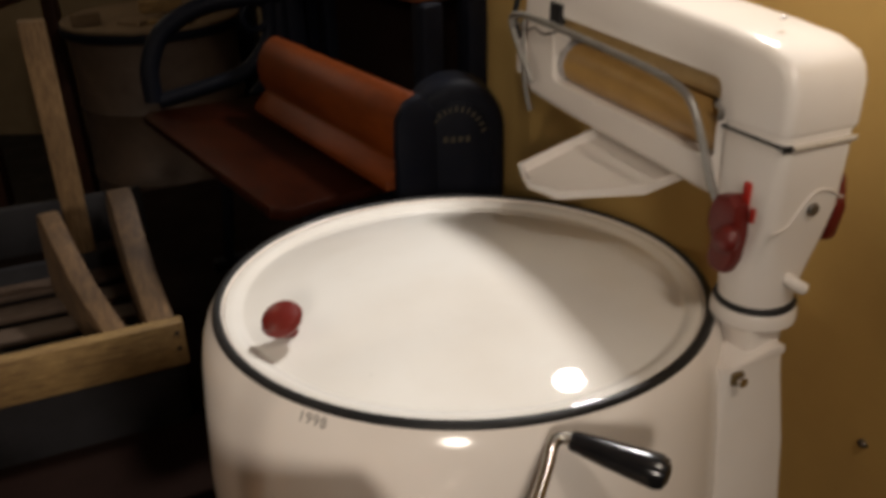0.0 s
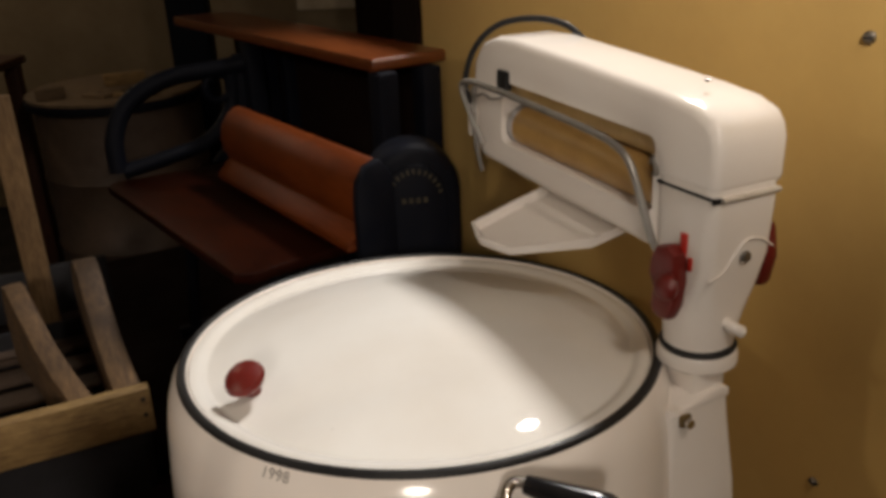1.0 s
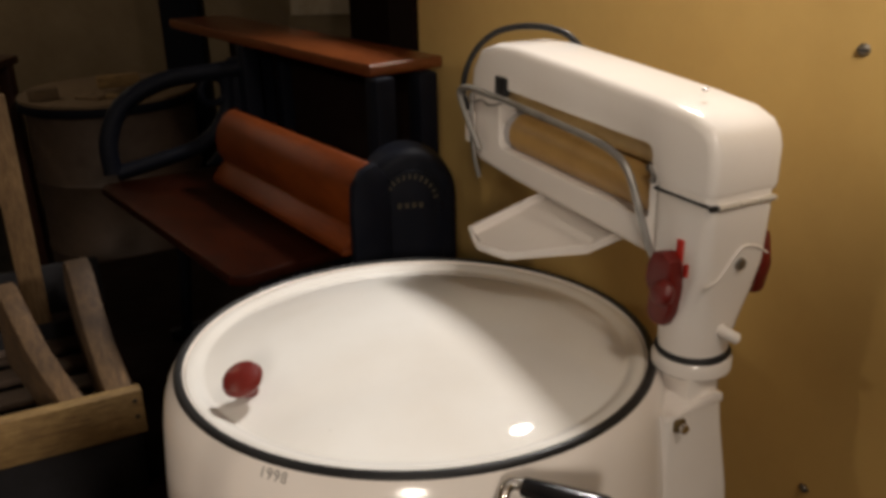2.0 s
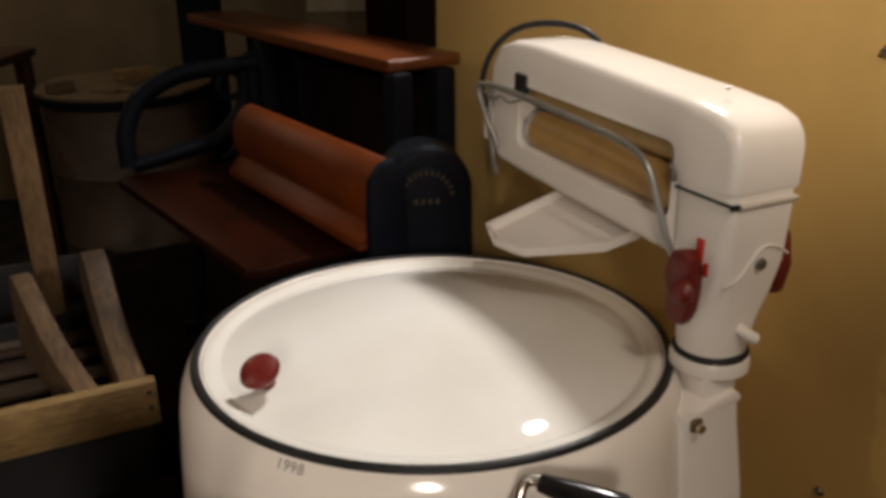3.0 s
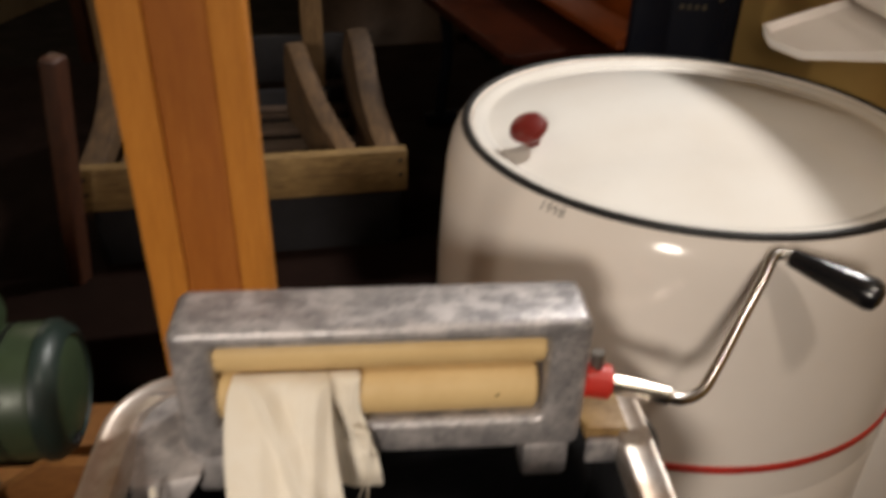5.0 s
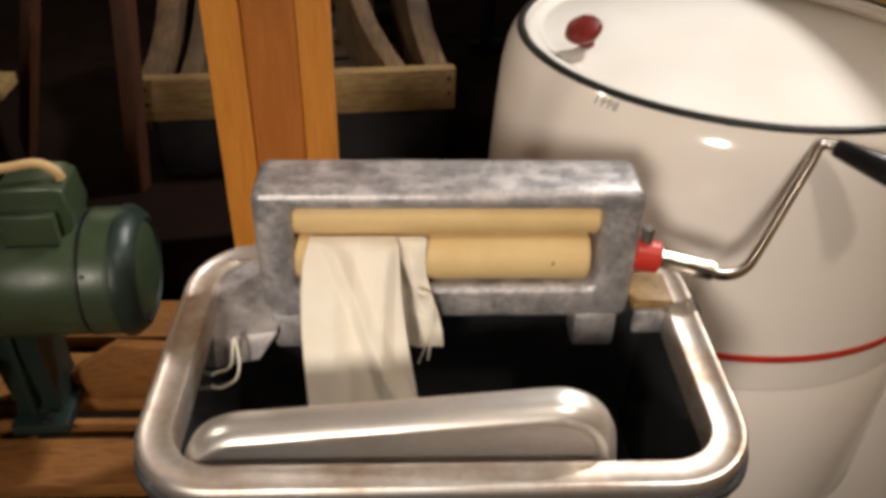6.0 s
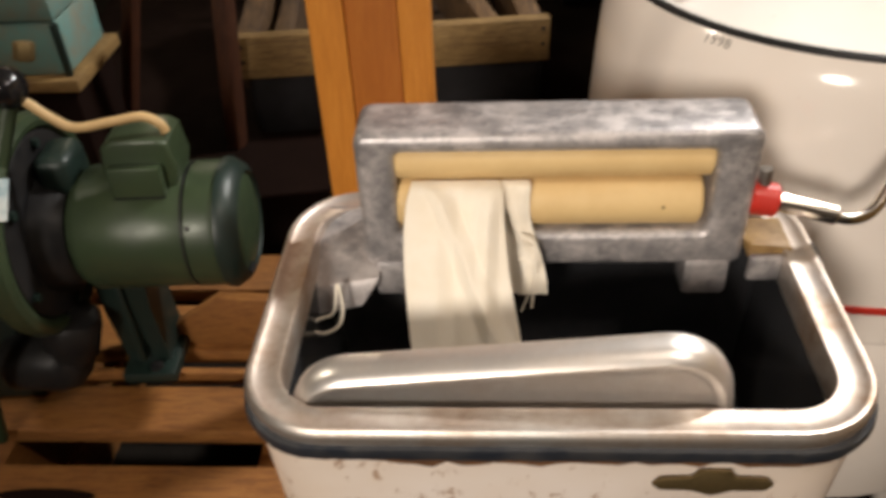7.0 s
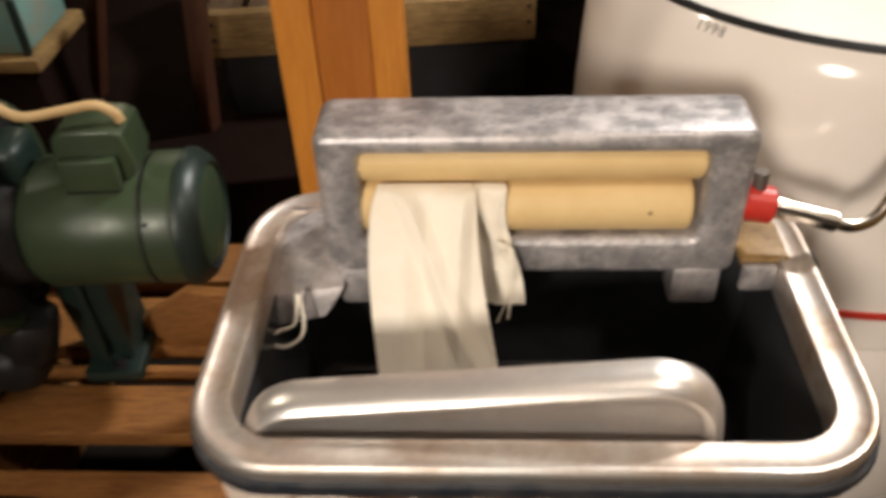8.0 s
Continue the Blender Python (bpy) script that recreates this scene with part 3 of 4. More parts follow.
part("iron_ring", tube([(0.716, 0.06 + 0.032 * math.cos(radians(a)), 0.985 + 0.032 * math.sin(radians(a))) for a in range(0, 361, 30)], 0.009, 8, 2), BLUEIRON, desk, "", ARM)

# cast iron stand with rounded top
STAND = pose(-0.002, 0.46, -0.014, 0, 0, 8) @ Matrix.Diagonal((0.9, 1, 1, 1))
stand = thing("iron_stand", STAND @ pose(0, 0, 0.0), "blue-black cast iron stand with rounded top and worn lettering", "stand")
arch = [(-0.098, 0.374), (0.098, 0.374)] + [(0.098 * math.cos(radians(a)), 0.915 + 0.09 * math.sin(radians(a))) for a in range(0, 181, 12)]
part("body", prism(arch, 0.10, 0.02, (), 3), BLUEIRON, stand)
inner = [(-0.066, 0.60), (0.066, 0.60)] + [(0.066 * math.cos(radians(a)), 0.905 + 0.066 * math.sin(radians(a))) for a in range(0, 181, 12)]
part("face_plate", prism(inner, 0.008, 0.003), BLUEIRON, stand, "", pose(0, -0.006, 0))
for i in range(15):
    a = radians(190 - 12.5 * i)
    part("letter_bar", box(-0.0022, 0.0022, -0.0012, 0.001, -0.0045, 0.0045), GOLD, stand, "", pose(0.054 * math.cos(a), -0.0062, 0.905 + 0.054 * math.sin(a), 0, 90 - math.degrees(a), 0))
for i in range(8):
    part("letter_bar", box(-0.0022, 0.0022, -0.0012, 0.001, -0.0045, 0.0045), GOLD, stand, "", pose(-0.054, -0.0062, 0.885 - 0.0145 * i, 0, 90, 0))
for i in range(4):
    part("letter_bar", box(-0.004, 0.004, -0.0012, 0.001, -0.005, 0.005), GOLD, stand, "", pose(-0.022 + 0.0145 * i, -0.0062, 0.905))

# ---- wooden trough on its tin box ----
CR = pose(-0.505, 0.366, 0, 0, 0, 25)
tin = thing("tin_box", CR, "dark grey tin box under the wooden trough", "box")
part("body", loft([[(x, y, z) for x, y in rounded(x0, x1, y0, y1, 0.02, 4)] for z, x0, x1, y0, y1 in
                   ((0.0, -0.60, -0.03, 0.04, 0.54), (0.25, -0.61, -0.018, 0.02, 0.55), (0.505, -0.625, -0.008, 0.008, 0.56), (0.509, -0.625, -0.008, 0.008, 0.56), (0.505, -0.615, -0.018, 0.018, 0.55), (0.42, -0.60, -0.03, 0.03, 0.54))], True, True), GREYBOX, tin)
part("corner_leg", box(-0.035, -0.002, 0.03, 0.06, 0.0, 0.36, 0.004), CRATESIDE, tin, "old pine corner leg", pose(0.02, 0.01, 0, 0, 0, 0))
trough = thing("wooden_trough", CR @ pose(0, 0, 0.51), "old pine trough with curved sides on a tin box", "trough")
part("front_rail", box(-0.635, 0.0, -0.004, 0.024, -0.016, 0.075, 0.004), CRATEWOOD, trough)
for z in (0.022, 0.054):
    for x in (-0.014, -0.62):
        part("nail", lathe([(0, 0.002), (0.004, 0.0015), (0.0045, 0), (0, 0)], 10), BLACK, trough, "", pose(x, -0.004, z, 90, 0, 0))
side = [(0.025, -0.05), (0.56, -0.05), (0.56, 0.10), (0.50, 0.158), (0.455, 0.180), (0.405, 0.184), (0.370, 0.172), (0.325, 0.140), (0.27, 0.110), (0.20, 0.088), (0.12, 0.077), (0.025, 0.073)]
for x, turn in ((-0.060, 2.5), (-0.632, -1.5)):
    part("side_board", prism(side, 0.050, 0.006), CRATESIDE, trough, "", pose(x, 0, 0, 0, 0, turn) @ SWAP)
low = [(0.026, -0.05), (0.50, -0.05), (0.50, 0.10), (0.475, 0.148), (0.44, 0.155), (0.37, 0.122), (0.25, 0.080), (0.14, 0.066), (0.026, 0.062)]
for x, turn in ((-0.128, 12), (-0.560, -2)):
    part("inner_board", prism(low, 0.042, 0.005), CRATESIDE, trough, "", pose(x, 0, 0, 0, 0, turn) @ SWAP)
# The drum's dark colour on these slats stands for shade deep in the trough.
for i in range(5):
    part("slat", box(-0.59, -0.046, 0.07 + 0.105 * i, 0.13 + 0.105 * i, -0.055, -0.04, 0.003), BARREL, trough)
part("back_board", box(-0.63, -0.002, 0.602, 0.625, 0.0, 0.12, 0.004), GREYBOX, trough, "grey painted back board")

slat = thing("upright_plank", pose(-0.905, 0.86, 0.47, 0, 0, 24), "narrow old pine plank standing in the wooden trough", "plank", "planks in the trough")
part("plank", box(-0.027, 0.027, -0.016, 0.016, 0.0, 0.565, 0.003), PLANKWOOD, slat)
slat2 = thing("upright_plank", pose(-1.245, 0.50, 0.47, 0, 0, 24), "narrow old pine plank standing in the wooden trough", "plank", "planks in the trough")
part("plank", box(-0.025, 0.025, -0.014, 0.014, 0.0, 0.62, 0.003), PLANKWOOD, slat2)

# ---- things at the back ----
drum = thing("drum", pose(-1.10, 2.12, 0), "grey round drum with a worn wooden top", "drum")
part("body", lathe([(0, 0.02), (0.27, 0.02), (0.285, 0.0), (0.29, 0.03), (0.29, 0.26), (0.297, 0.27), (0.29, 0.28), (0.29, 0.52), (0.297, 0.53), (0.29, 0.54), (0.29, 0.795), (0, 0.795)], 56), BARREL, drum)
part("hoop", lathe([(0.29, 0.775), (0.313, 0.778), (0.316, 0.79), (0.313, 0.806), (0.29, 0.808)], 56), BLUEIRON, drum, "dark iron hoop")
part("top_board", lathe([(0, 0.796), (0.308, 0.796), (0.308, 0.816), (0.302, 0.82), (0, 0.82)], 56), BARRELTOP, drum)
rng = random.Random(5)
for i in range(9):
    x, y = rng.uniform(-0.2, 0.16), rng.uniform(-0.2, 0.12)
    b = thing("wood_scrap", pose(-1.10 + x, 2.12 + y, 0.8205, 0, 0, rng.uniform(-40, 40)), "pale scrap of wood lying on the drum", "wood scrap", "scraps on the drum")
    w, d, h = rng.uniform(0.08, 0.15), rng.uniform(0.03, 0.06), (0.04 if i in (0, 5) else 0.014)
    part("block", box(-w / 2, w / 2, -d / 2, d / 2, 0, h, 0.003), CRATEWOOD if i < 3 else BARRELTOP, b)

pole = thing("iron_pole", pose(-0.93, 2.62, 0), "dark iron pole standing behind the drum", "pole")
part("shaft", box(-0.08, 0.08, -0.06, 0.06, 0.02, 2.2, 0.01), BLUEIRON, pole)
part("foot", lathe([(0, 0.0), (0.16, 0.0), (0.16, 0.012), (0.1, 0.022), (0, 0.022)], 28), BLUEIRON, pole)
poster = thing("poster", pose(-0.42, 3.297, 1.18), "faded paper notice with a red print on the back wall", "poster")
part("sheet", box(-0.16, 0.14, -0.003, 0.0, -0.24, 0.24), PAPER, poster)
part("print", box(-0.09, 0.07, -0.0045, -0.0035, -0.12, 0.10), POSTERRED, poster, "red printed block")
part("frame_edge", box(0.141, 0.165, -0.012, 0.0, -0.25, 0.25, 0.002), BLUEIRON, poster)
# Dark block added to fill the dark recess past the partition's end.
recess = thing("dark_cupboard", pose(-0.05, 2.75, 0), "tall dark brown block with two door boards, added to fill the dark recess", "cupboard")
part("body", box(-0.2, 1.1, -0.1, 0.5, 0.0, 2.0, 0.006), DARKPANEL, recess)
part("door", box(-0.17, 0.42, -0.122, -0.1, 0.05, 1.95, 0.005), DARKPANEL, recess)
part("door", box(0.45, 1.07, -0.122, -0.1, 0.05, 1.95, 0.005), DARKPANEL, recess)
shelf = thing("low_table", pose(-1.78, 1.9, 0), "dim old wooden table beside the drum", "table")
part("tabletop", box(-0.4, 0.32, -0.35, 0.35, 0.90, 0.93, 0.005), REDWOOD, shelf)
for x in (-0.36, 0.28):
    for y in (-0.31, 0.31):
        part("leg", box(x - 0.025, x + 0.025, y - 0.025, y + 0.025, 0, 0.899, 0.004), REDWOOD, shelf)

# ---- wooden post ----
post = thing("wooden_post", pose(-0.517, -0.375, 0, 0, 0, 17), "orange pine post with two side strips, floor to ceiling", "post")
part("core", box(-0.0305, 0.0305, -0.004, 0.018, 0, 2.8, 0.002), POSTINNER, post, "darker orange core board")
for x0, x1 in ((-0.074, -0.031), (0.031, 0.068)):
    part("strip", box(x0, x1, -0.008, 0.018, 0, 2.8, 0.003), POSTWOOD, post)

# ---- small square washing machine ----
SM = pose(-0.235, -0.66, 0, 0, 0, 19)
small = thing("square_washer", SM, "small square washer tub in chipped white enamel with steel rim", "washing machine")


def rr(grow, r=0.07):
    return rounded(-0.240 - grow, 0.265 + grow, -0.139 - grow, 0.188 + grow, r + grow, 8)


part("body", loft([flat(rr(-0.03), 0.0), flat(rr(-0.028), 0.03), flat(rr(-0.02), 0.3), flat(rr(-0.008), 0.6), flat(rr(-0.002), 0.69), flat(rr(0.001), 0.728), flat(rr(-0.006), 0.735)], True), AGED, small, "chipped white enamel body with rust")


def dense(section, n=6):
    out = []
    for k, p in enumerate(section):
        q = section[(k + 1) % len(section)]
        d = math.dist(p, q)
        cuts = max(1, int(d / 0.012))
        out += [(p[0] + (q[0] - p[0]) * t / cuts, p[1] + (q[1] - p[1]) * t / cuts) for t in range(cuts)]
    return out


def ragged(grow, z, amount, seed):
    return [(x, y, z + amount * (noise.noise(Vector((x * 16 + seed, y * 16, seed))) + 0.7 * noise.noise(Vector((x * 60, y * 60 + seed, 2.0))))) for x, y in dense(rr(0.0)) for x, y in [(x * (1 + grow * 4), y * (1 + grow * 6))]]


part("rubber_edge", loft([ragged(0.0008, 0.7225, 0.002, 1), ragged(0.0056, 0.7245, 0.002, 1), ragged(0.0070, 0.7295, 0.0015, 1), ragged(0.0062, 0.7365, 0.001, 1), ragged(0.0, 0.740, 0.0, 1)]), EDGEBLUE, small, "dark blue rubber edging")
part("rust_line", loft([ragged(0.0004, 0.727, 0.0, 4), ragged(0.0014, 0.7215, 0.003, 9), ragged(0.0012, 0.7165, 0.009, 9), ragged(-0.0012, 0.7155, 0.009, 9)]), RUST, small, "ragged rust under the edging")
part("rim", loft([flat(rr(0.001), 0.736), flat(rr(0.003), 0.741), flat(rr(0.0042), 0.747), flat(rr(0.0035), 0.7515), flat(rr(0.001), 0.7545), flat(rr(-0.0015), 0.7548), flat(rr(-0.004), 0.7535), flat(rr(-0.006), 0.7522), flat(rr(-0.014), 0.7512), flat(rr(-0.020), 0.7508), flat(rr(-0.0225), 0.7518), flat(rr(-0.0255), 0.7512), flat(rr(-0.0272), 0.747), flat(rr(-0.0275), 0.735), flat(rr(-0.0275), 0.715)]), RIMSTEEL, small, "worn steel rim")
part("tub", loft([flat(rr(-0.0275), 0.72), flat(rr(-0.034), 0.56), flat(rr(-0.036), 0.548), flat(rr(-0.044), 0.544), flat(rr(-0.047), 0.538), flat(rr(-0.052), 0.40), flat(rr(-0.07), 0.375), flat(rr(-0.11, 0.06), 0.37)], False, True), INNER, small, "black enamelled tub inside")
badge = [(-0.055, 0.0), (-0.048, 0.008), (-0.02, 0.010), (-0.014, 0.02), (0.014, 0.02), (0.02, 0.010), (0.048, 0.008), (0.055, 0.0), (0.048, -0.008), (0.018, -0.009), (0.0, -0.016), (-0.018, -0.009), (-0.048, -0.008)]
part("badge", prism(badge, 0.003, 0.0008), BRASS, small, "tarnished brass badge", pose(0.135, -0.1435, 0.697) @ Matrix.Scale(0.86, 4))

# wringer
wr = part("wringer_frame", prism(rounded(-0.163, 0.205, 0.728, 0.878, 0.012, 4), 0.068, 0.009, [rounded(-0.126, 0.165, 0.768, 0.857, 0.006, 3)], 3), ALUMINIUM, small, "weathered cast aluminium wringer frame", pose(0, 0.092, 0))
for x0, x1 in ((-0.155, -0.115), (0.150, 0.195)):
    part("frame_foot", box(x0, x1, 0.090, 0.128, 0.692, 0.735, 0.006), ALUMINIUM, wr)
part("upper_roller", rod((-0.127, 0.118, 0.842), (0.166, 0.118, 0.842), 0.0215, 28), CREAM, wr, "cream rubber roller")
part("lower_roller", rod((-0.127, 0.118, 0.7935), (0.160, 0.118, 0.7935), 0.0265, 28), CREAM, wr, "cream rubber roller")
part("left_bracket", loft([[(-0.218, 0.165, 0.752), (-0.150, 0.165, 0.752), (-0.150, 0.165, 0.748), (-0.218, 0.165, 0.748)],
                           [(-0.218, 0.12, 0.738), (-0.150, 0.12, 0.738), (-0.150, 0.12, 0.734), (-0.218, 0.12, 0.734)],
                           [(-0.220, 0.075, 0.716), (-0.150, 0.082, 0.722), (-0.150, 0.082, 0.718), (-0.220, 0.075, 0.712)],
                           [(-0.220, 0.066, 0.690), (-0.168, 0.070, 0.700), (-0.168, 0.070, 0.696), (-0.220, 0.066, 0.686)]], True, True), ALUMINIUM, small, "grey metal side bracket")
part("drain_plate", box(0.207, 0.25, 0.085, 0.14, 0.742, 0.752, 0.003), GREASE, small, "greasy brown metal plate")
part("plate_lip", box(0.207, 0.238, 0.076, 0.084, 0.722, 0.75, 0.003), ALUMINIUM, small)
part("roller_mark", lathe([(0, 0.0006), (0.0014, 0.0005), (0.002, 0)], 12), GREASE, wr, "small brown mark on the roller", pose(0.1225, 0.0917, 0.798, 80, 0, 0))
# crank
crank = part("crank_grip", rod((0.205, 0.112, 0.796), (0.231, 0.109, 0.793), 0.0165, 24), BRIGHTRED, small, "bright red bushing")
part("crank_hub", rod((0.196, 0.113, 0.797), (0.208, 0.112, 0.796), 0.014, 20), BLACK, small)
part("set_screw", rod((0.217, 0.112, 0.808), (0.217, 0.114, 0.826), 0.0065, 12), STEEL, crank, "dark set screw")
part("crank_ferrule", rod((0.229, 0.109, 0.793), (0.285, 0.098, 0.783), 0.0095, 18), CHROME, crank, "chrome ferrule")
arm = part("crank_arm", tube([(0.280, 0.099, 0.783), (0.297, 0.096, 0.780), (0.318, 0.103, 0.783), (0.336, 0.120, 0.796), (0.365, 0.152, 0.822), (0.398, 0.187, 0.855), (0.408, 0.199, 0.866), (0.418, 0.204, 0.869), (0.428, 0.198, 0.869)], 0.0058, 12), CHROME, small, "bent chrome crank arm")
part("crank_handle", lathe([(0, 0), (0.0085, 0.0), (0.0095, 0.003), (0.0125, 0.03), (0.0155, 0.065), (0.0165, 0.080), (0.014, 0.087), (0.007, 0.0905), (0, 0.091)], 24), GLOSSBLACK, arm, "black tapered handle", along((0.426, 0.198, 0.869), (0.488, 0.142, 0.858)))
part("side_hose", tube([(0.266, 0.11, 0.745), (0.274, 0.09, 0.735), (0.276, 0.06, 0.70), (0.27, 0.03, 0.64)], 0.006, 10), BLACK, small, "black hose")

# steel lid standing in the tub
TL = SM @ pose(-0.02, -0.106, 0.694, -3, -5.5, 0)
tlid = thing("tub_lid", TL, "steel tub lid with rolled edge standing inside the tub", "lid")


def lid_ring(grow, y):
    return [(x, y, z) for x, z in rounded(-0.180 - grow, 0.178 + grow, -0.20 - grow, 0.094 + grow, 0.052 + grow, 10)]


part("rolled_edge", loft([lid_ring(-0.004, 0.026), lid_ring(0.0, 0.024), lid_ring(0.001, 0.015), lid_ring(-0.0005, 0.007), lid_ring(-0.004, 0.0), lid_ring(-0.009, -0.0035), lid_ring(-0.014, -0.003), lid_ring(-0.018, 0.0005)]), LIDSTEEL, tlid, "bright rolled steel edge")
part("plate", loft([lid_ring(-0.0178, 0.0005), lid_ring(-0.024, 0.003), lid_ring(-0.05, 0.003)], False, True), LIDSTEEL, tlid)


# cloth through the rollers
def cloth_strip(u0, u1, path, wave, seed, nu=30, steps=9, grow=0.02):
    r = random.Random(seed)
    pts = smoothed([(0, v, z) for v, z in path], steps)
    bm = bmesh.new()
    rows = []
    ph = [r.uniform(0, 6.28) for _ in range(5)]
    for j, p in enumerate(pts):
        t = j / (len(pts) - 1)
        row = []
        for i in range(nu + 1):
            s = i / nu
            u = u0 + (u1 - u0) * s + 0.004 * math.sin(7 * t + ph[0]) * (1 if s in (0, 1) else 0.6) + grow * t * s
            fold = wave * min(1, t * 3) * (0.5 * math.sin(4 * s + 5 * t + ph[1]) + 0.25 * math.sin(9 * s - 6 * t + ph[2]) + 1.7 * max(0, 1 - abs(s - 0.12 - 0.95 * t) * 7) - 1.0 * max(0, 1 - abs(s - 0.62 + 0.3 * t) * 6) + 1.1 * max(0, 1 - abs(s - 0.95 + 0.35 * t) * 9))
            row.append(bm.verts.new((u, p.y - fold, p.z + 0.25 * fold)))
        rows.append(row)
    for a, b in zip(rows, rows[1:]):
        for i in range(nu):
            bm.faces.new((a[i], a[i + 1], b[i + 1], b[i]))
    return bm


towel = thing("wash_cloth", SM, "creased cream cotton cloth hanging from the wringer rollers", "cloth")
part("front_layer", cloth_strip(-0.116, -0.033, [(0.104, 0.822), (0.091, 0.820), (0.080, 0.807), (0.062, 0.780), (0.041, 0.743), (0.020, 0.70), (0.006, 0.65), (0.0, 0.58)], 0.0062, 3, 44, 12, 0.030), CLOTH, towel)
part("side_layer", cloth_strip(-0.042, -0.006, [(0.104, 0.822), (0.094, 0.819), (0.089, 0.80), (0.090, 0.77), (0.082, 0.74), (0.078, 0.705)], 0.0025, 8, 14), CLOTH, towel, "ragged side layer of cloth")
for i, (u, z, n) in enumerate(((-0.004, 0.775, 0.085), (0.0, 0.765, 0.05), (-0.006, 0.745, 0.06))):
    part("loose_thread", tube([(u - 0.006, 0.082, z), (u + 0.006, 0.078, z - 0.006), (u + 0.010, 0.076, z - 0.02), (u + 0.006 - 0.004 * i, 0.074, z - n)], 0.0010, 5), CLOTH, towel)
for layer in towel.children[:2]:
    thick = layer.modifiers.new("thickness", "SOLIDIFY")
    thick.thickness, thick.offset = 0.0014, 0.0
loop = thing("cord_loop", SM @ pose(-0.195, 0.05, 0.70), "loop of pale cord hanging in the tub", "cord")
part("cord", tube([(0.008, 0.012, 0.03), (0.012, 0.0, 0.012), (0.008, -0.008, -0.004), (-0.008, -0.012, -0.012), (-0.022, -0.006, -0.01), (-0.014, 0.0, -0.004), (0.002, 0.002, 0.004), (0.006, 0.014, 0.03)], 0.0016, 6), CLOTH, loop)

# ---- pallet and motor ----
pallet = thing("pallet", SM, "raised pine pallet with broad gaps between the boards", "pallet")
for v0, v1 in ((-0.30, -0.12), (-0.085, 0.177), (0.239, 0.329), (0.357, 0.370), (0.405, 0.52), (0.56, 0.66)):
    part("board", box(-1.35, -0.285, v0, v1, 0.272, 0.30, 0.003), PALLETWOOD, pallet)
for u in (-1.30, -0.80, -0.34):
    part("stringer", box(u - 0.04, u + 0.04, -0.29, 0.61, 0.12, 0.271, 0.003), PALLETWOOD, pallet)
    part("foot_block", box(u - 0.05, u + 0.05, -0.29, 0.61, 0.0, 0.119, 0.003), PALLETWOOD, pallet)
part("knot", lathe([(0, 0.0005), (0.8, 0.0005), (1.0, -0.0005)], 28), DARKPANEL, pallet, "dark elongated knot", pose(-0.655, 0.124, 0.3003) @ Matrix.Diagonal((0.075, 0.013, 1, 1)))
part("knot", lathe([(0, 0.0005), (0.8, 0.0005), (1.0, -0.0005)], 28), DARKPANEL, pallet, "dark elongated knot", pose(-0.42, 0.33, 0.3003) @ Matrix.Diagonal((0.030, 0.006, 1, 1)))
wedge = thing("board_scrap", SM @ pose(-0.45, 0.42, 0.301), "pale triangular offcut of board on the pallet", "board")
part("offcut", prism([(-0.16, 0.0), (0.12, 0.0), (0.12, 0.09), (-0.02, 0.10)], 0.02, 0.002), PALLETWOOD, wedge)

MO = pose(-0.772, -0.455, 0.585, 0, 0, 22)
LAY = pose(0, 0, 0, 0, 90, 0)
motor = thing("electric_motor", MO, "green painted electric motor with pump on the pine pallet", "motor")
R = 0.086
part("body", lathe([(0, -0.165), (R - 0.03, -0.165), (R - 0.008, -0.152), (R, -0.138), (R, -0.004), (R - 0.0015, -0.001), (R - 0.0015, 0.001), (R + 0.001, 0.004), (R + 0.001, 0.032), (R - 0.003, 0.050), (R - 0.016, 0.064), (R - 0.04, 0.072), (0.0, 0.074)], 56), GREEN, motor, "", LAY)
# Teal cover ring; the shadow at the motor's end is included in its colour.
part("end_ring", lathe([(R - 0.002, 0.040), (R + 0.004, 0.042), (R + 0.004, 0.050), (R - 0.005, 0.064), (R - 0.016, 0.07), (R - 0.02, 0.066)], 48), TEALMACHINE, motor, "dark teal end cover with its shade in the colour", LAY)
part("seam", lathe([(R - 0.0015, -0.0015), (R + 0.0012, -0.0012), (R + 0.0012, 0.0012), (R - 0.0015, 0.0015)], 48), BLACK, motor, "", LAY)
tb = part("terminal_box", prism([(-0.104, 0.06), (-0.026, 0.06), (-0.014, 0.10), (-0.020, 0.142), (-0.034, 0.150), (-0.090, 0.150), (-0.106, 0.138), (-0.112, 0.10)], 0.070, 0.006, (), 3), GREEN, motor, "", pose(0.014, -0.030, 0))
part("box_cover", box(-0.086, -0.018, -0.046, -0.030, 0.050, 0.118, 0.004), GREEN, tb, "flat green cover plate")
part("box_seam", box(-0.0845, -0.0195, -0.0472, -0.045, 0.0735, 0.076), BLACK, tb)
part("vent_slot", box(0.066, 0.0745, -0.05, -0.03, -0.055, -0.047, 0.002), BLACK, motor)
part("body_screw", lathe([(0, 0.002), (0.003, 0.0015), (0.0035, 0), (0, 0)], 10), BLACK, motor, "", pose(0.008, -0.075, 0.044, 60, 0, 0))
UP = pose(0.010, 0, 0.008)
# Collar and flange face are coloured black for the shaded gap behind the motor.
part("shaft_collar", lathe([(0, -0.212), (0.080, -0.212), (0.086, -0.200), (0.078, -0.17), (0.070, -0.16), (0, -0.16)], 40), BLACK, motor, "shaft collar, coloured black for the shade beside the flange", LAY)
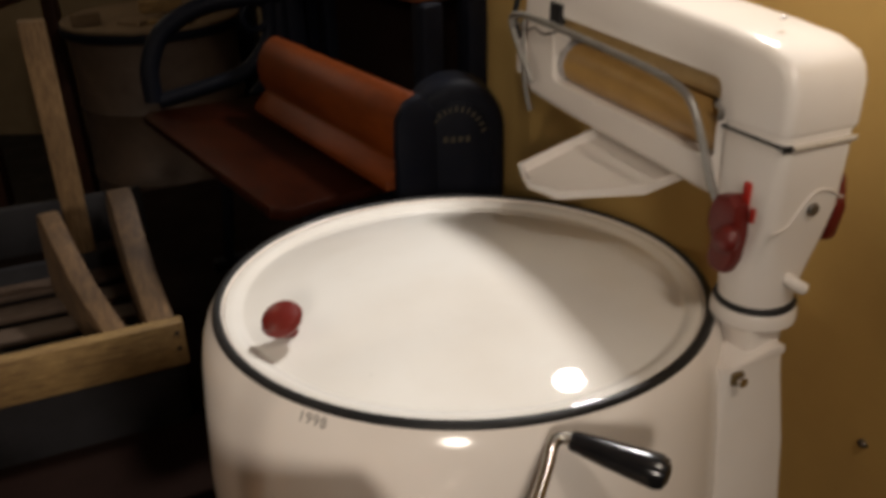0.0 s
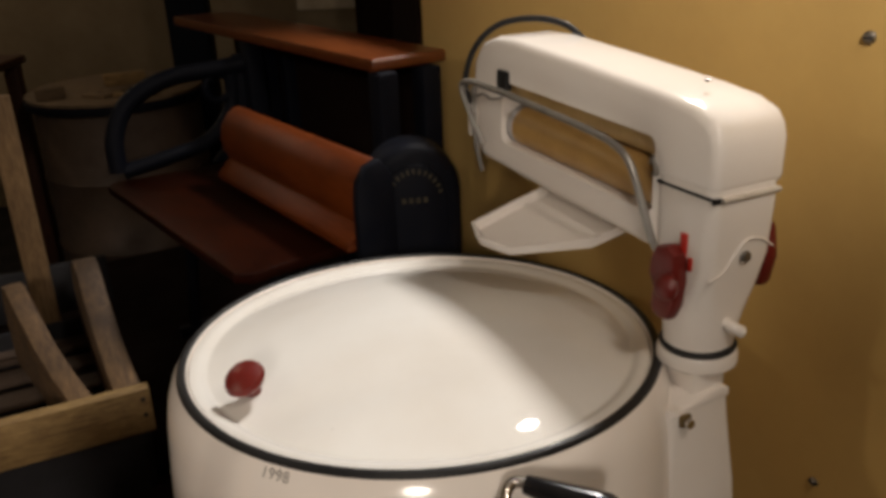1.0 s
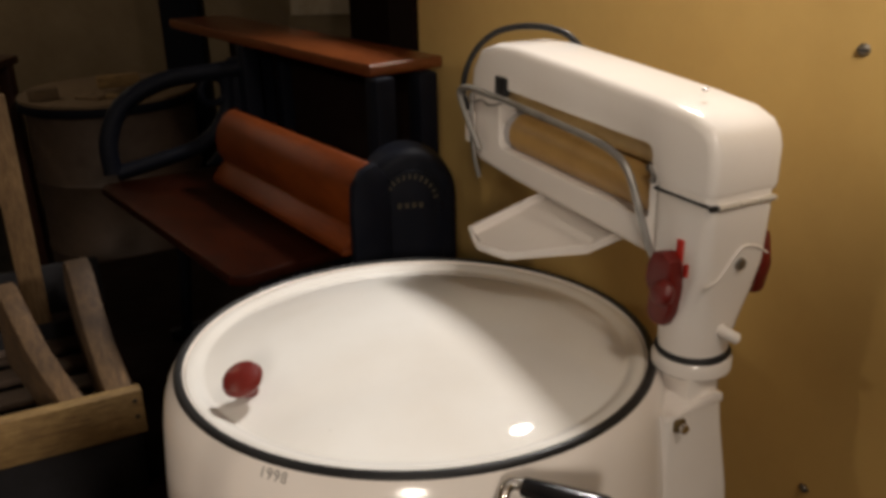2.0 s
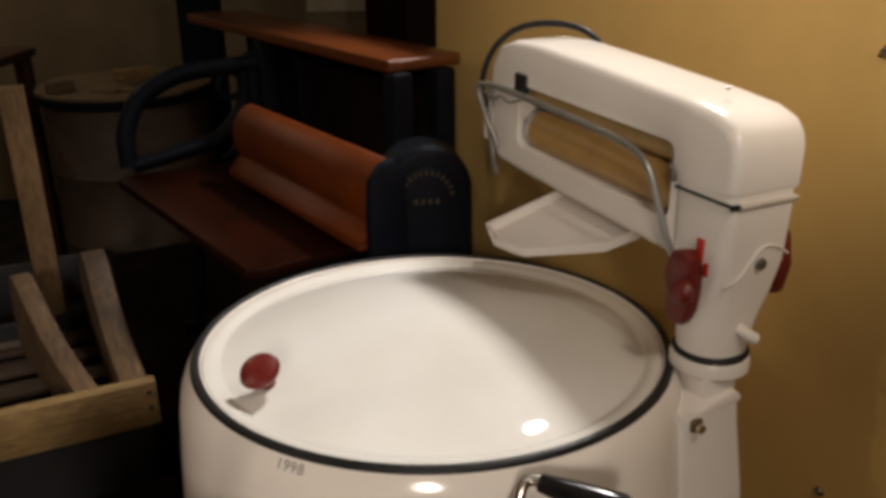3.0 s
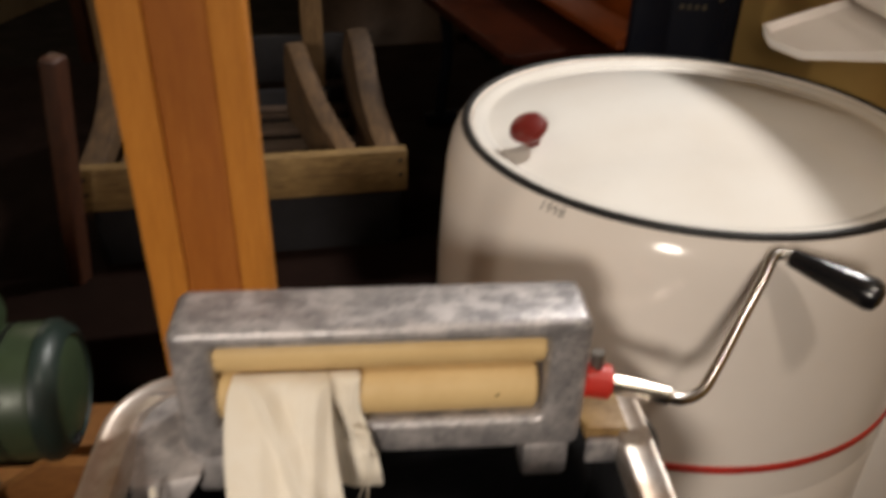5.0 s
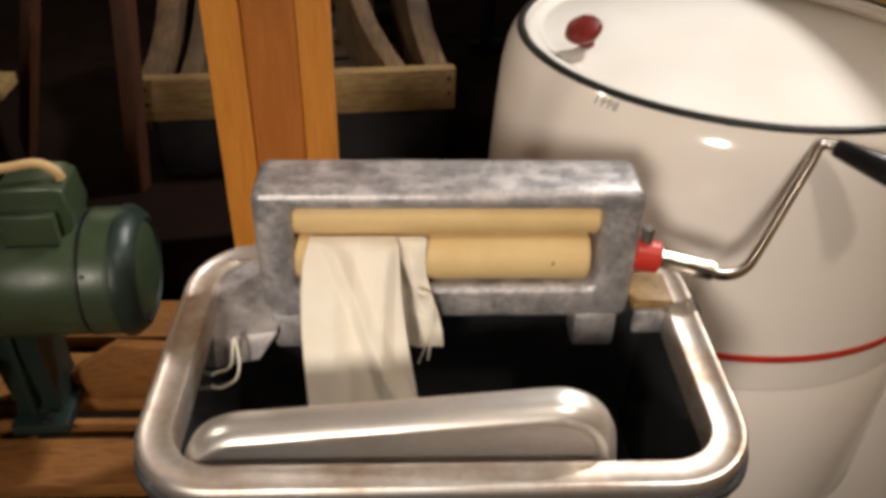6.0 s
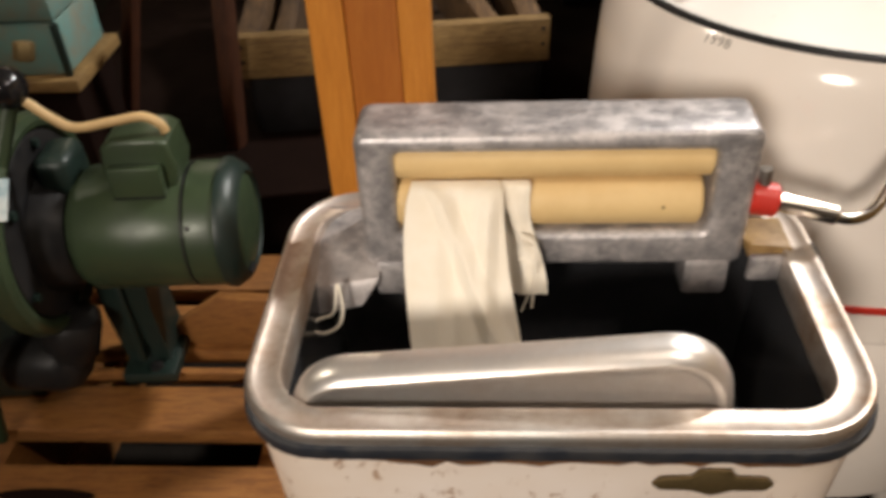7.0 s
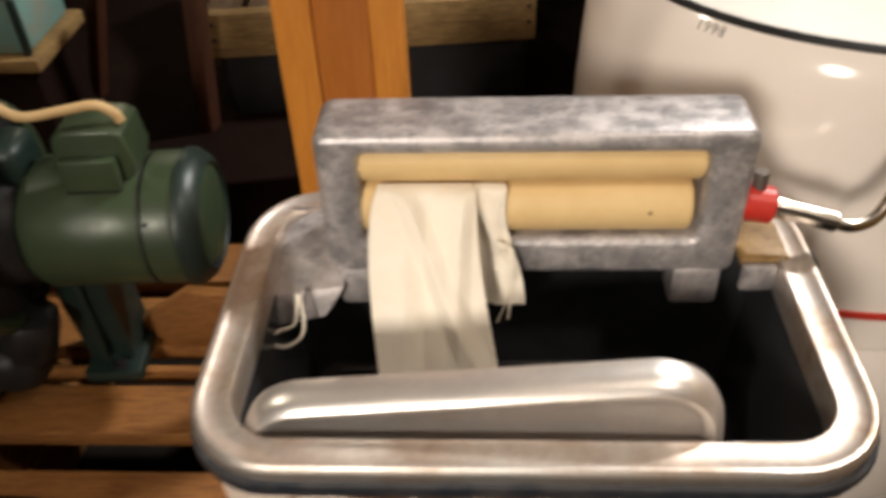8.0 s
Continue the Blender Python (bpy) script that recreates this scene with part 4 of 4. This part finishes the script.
flange = part("flange", lathe([(0, -0.246), (0.140, -0.246), (0.152, -0.242), (0.156, -0.228), (0.153, -0.212), (0.144, -0.207), (0.136, -0.209), (0.132, -0.218), (0, -0.218)], 56), GREEN, motor, "", UP @ LAY)
part("flange_face", lathe([(0.07, -0.2175), (0.131, -0.2175), (0.128, -0.212), (0.112, -0.210), (0.07, -0.2125)], 56), BLACK, flange, "recessed flange face, coloured black for the shade in the gap", UP @ LAY)
for k in range(6):
    a = radians(60 * k + 20)
    part("flange_bolt", rod((-0.206, 0.118 * math.cos(a), 0.008 + 0.118 * math.sin(a)), (-0.193, 0.118 * math.cos(a), 0.008 + 0.118 * math.sin(a)), 0.007, 6), TEALMACHINE, flange)
part("pump_body", lathe([(0, -0.42), (0.09, -0.42), (0.118, -0.405), (0.128, -0.38), (0.124, -0.33), (0.110, -0.29), (0.112, -0.255), (0, -0.255)], 48), GREEN, motor, "green pump body", LAY)
part("pump_neck", box(-0.195, -0.145, -0.02, 0.05, 0.06, 0.12, 0.015, 3), TEALMACHINE, motor, "dark teal pump neck")
part("sticker", box(-0.013, 0.013, -0.026, 0.026, -0.002, 0.002, 0.0005), STICKER, motor, "blue and white sticker", pose(-0.196, -0.108, 0.1205, 45, 0, 0))
leg = part("motor_leg", loft([[(x0, y0, z), (x1, y0, z), (x1, y1, z), (x0, y1, z)] for z, x0, x1, y0, y1 in
                              ((-0.06, -0.175, -0.10, -0.01, 0.07), (-0.14, -0.174, -0.104, -0.01, 0.07), (-0.24, -0.170, -0.104, 0.0, 0.08), (-0.272, -0.166, -0.102, 0.0, 0.08))], True, True), TEALMACHINE, motor, "dark teal cast foot")
part("leg_rib", box(-0.146, -0.134, -0.018, 0.0, -0.25, -0.08, 0.003), TEALMACHINE, leg)
part("foot_plate", box(-0.175, -0.09, -0.03, 0.085, -0.2845, -0.262, 0.006), TEALMACHINE, leg)
part("foot_bolt", lathe([(0, 0.006), (0.010, 0.006), (0.012, 0.0), (0, 0.0)], 6), BLACK, leg, "", pose(-0.122, -0.014, -0.263))
part("pump_outlet", lathe([(0, -0.10), (0.038, -0.10), (0.046, -0.09), (0.05, -0.02), (0.044, 0.0), (0.03, 0.012), (0.0, 0.016)], 32), BLACK, motor, "black pump outlet", pose(-0.215, -0.05, -0.20, 0, 90, 0))
part("outlet_nut", lathe([(0, 0.0), (0.036, 0.0), (0.042, 0.008), (0.042, 0.07), (0.036, 0.078), (0, 0.078)], 8), BLACK, motor, "", pose(-0.225, -0.048, -0.19, 0, 20, 0))
part("pump_stand", box(-0.38, -0.29, -0.05, 0.07, -0.2845, -0.09, 0.01), TEALMACHINE, motor)
part("cable", tube([(-0.010, -0.008, 0.150), (-0.014, -0.010, 0.162), (-0.034, -0.010, 0.173), (-0.068, -0.018, 0.172), (-0.111, -0.030, 0.172), (-0.136, -0.030, 0.186), (-0.161, -0.030, 0.210)], 0.0062, 10), CABLE, motor, "cream cable")
part("lever_arm", tube([(-0.330, -0.13, -0.284), (-0.305, -0.13, -0.16), (-0.278, -0.12, -0.06), (-0.228, -0.08, 0.08), (-0.182, -0.033, 0.205)], 0.011, 10), GREEN, motor, "green lever")
part("lever_ball", lathe([(0.026 * math.sin(radians(a)), -0.026 * math.cos(radians(a))) for a in range(0, 181, 12)], 28), GLOSSBLACK, motor, "glossy black ball knob", pose(-0.178, -0.03, 0.2295))
part("brass_nut", rod((-0.176, 0.03, 0.236), (-0.172, 0.036, 0.258), 0.013, 6), BRASS, motor, "worn brass nut")


# ---- things behind the motor ----
CH = SM @ pose(-0.778, 0.785, 0)
cab = thing("wooden_cabinet", CH, "dark wooden cabinet under the teal chest", "cabinet")
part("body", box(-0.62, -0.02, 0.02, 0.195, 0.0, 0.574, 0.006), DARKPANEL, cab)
part("top_board", box(-0.64, 0.0, 0.0, 0.21, 0.575, 0.60, 0.004), CRATEWOOD, cab)
chest = thing("teal_chest", CH @ pose(0, 0, 0.601), "weathered teal painted chest on a wooden cabinet", "chest")
part("body", box(-0.60, -0.018, 0.018, 0.190, 0.0, 0.10, 0.008), TEAL, chest)
part("lid", box(-0.605, -0.012, 0.012, 0.196, 0.101, 0.17, 0.012), TEAL, chest)
part("hasp", box(-0.20, -0.16, 0.008, 0.017, 0.06, 0.14, 0.003), STEEL, chest)
part("corner_iron", box(-0.026, -0.014, 0.014, 0.026, 0.0, 0.098, 0.002), TEALMACHINE, chest, "dark corner edging")
up1 = thing("thin_upright", pose(-1.515, 0.10, 0, 0, 18, 0), "thin red-brown wooden upright behind the motor", "upright")
part("bar", box(-0.013, 0.013, -0.015, 0.015, 0.0, 1.0, 0.003), REDWOOD, up1)
up2 = thing("thin_upright", pose(-1.135, 0.06, 0, 0, 7, 0), "dark red-brown upright beside the wooden trough", "upright")
part("bar", box(-0.017, 0.017, -0.02, 0.02, 0.0, 0.83, 0.008, 3), REDWOOD, up2)
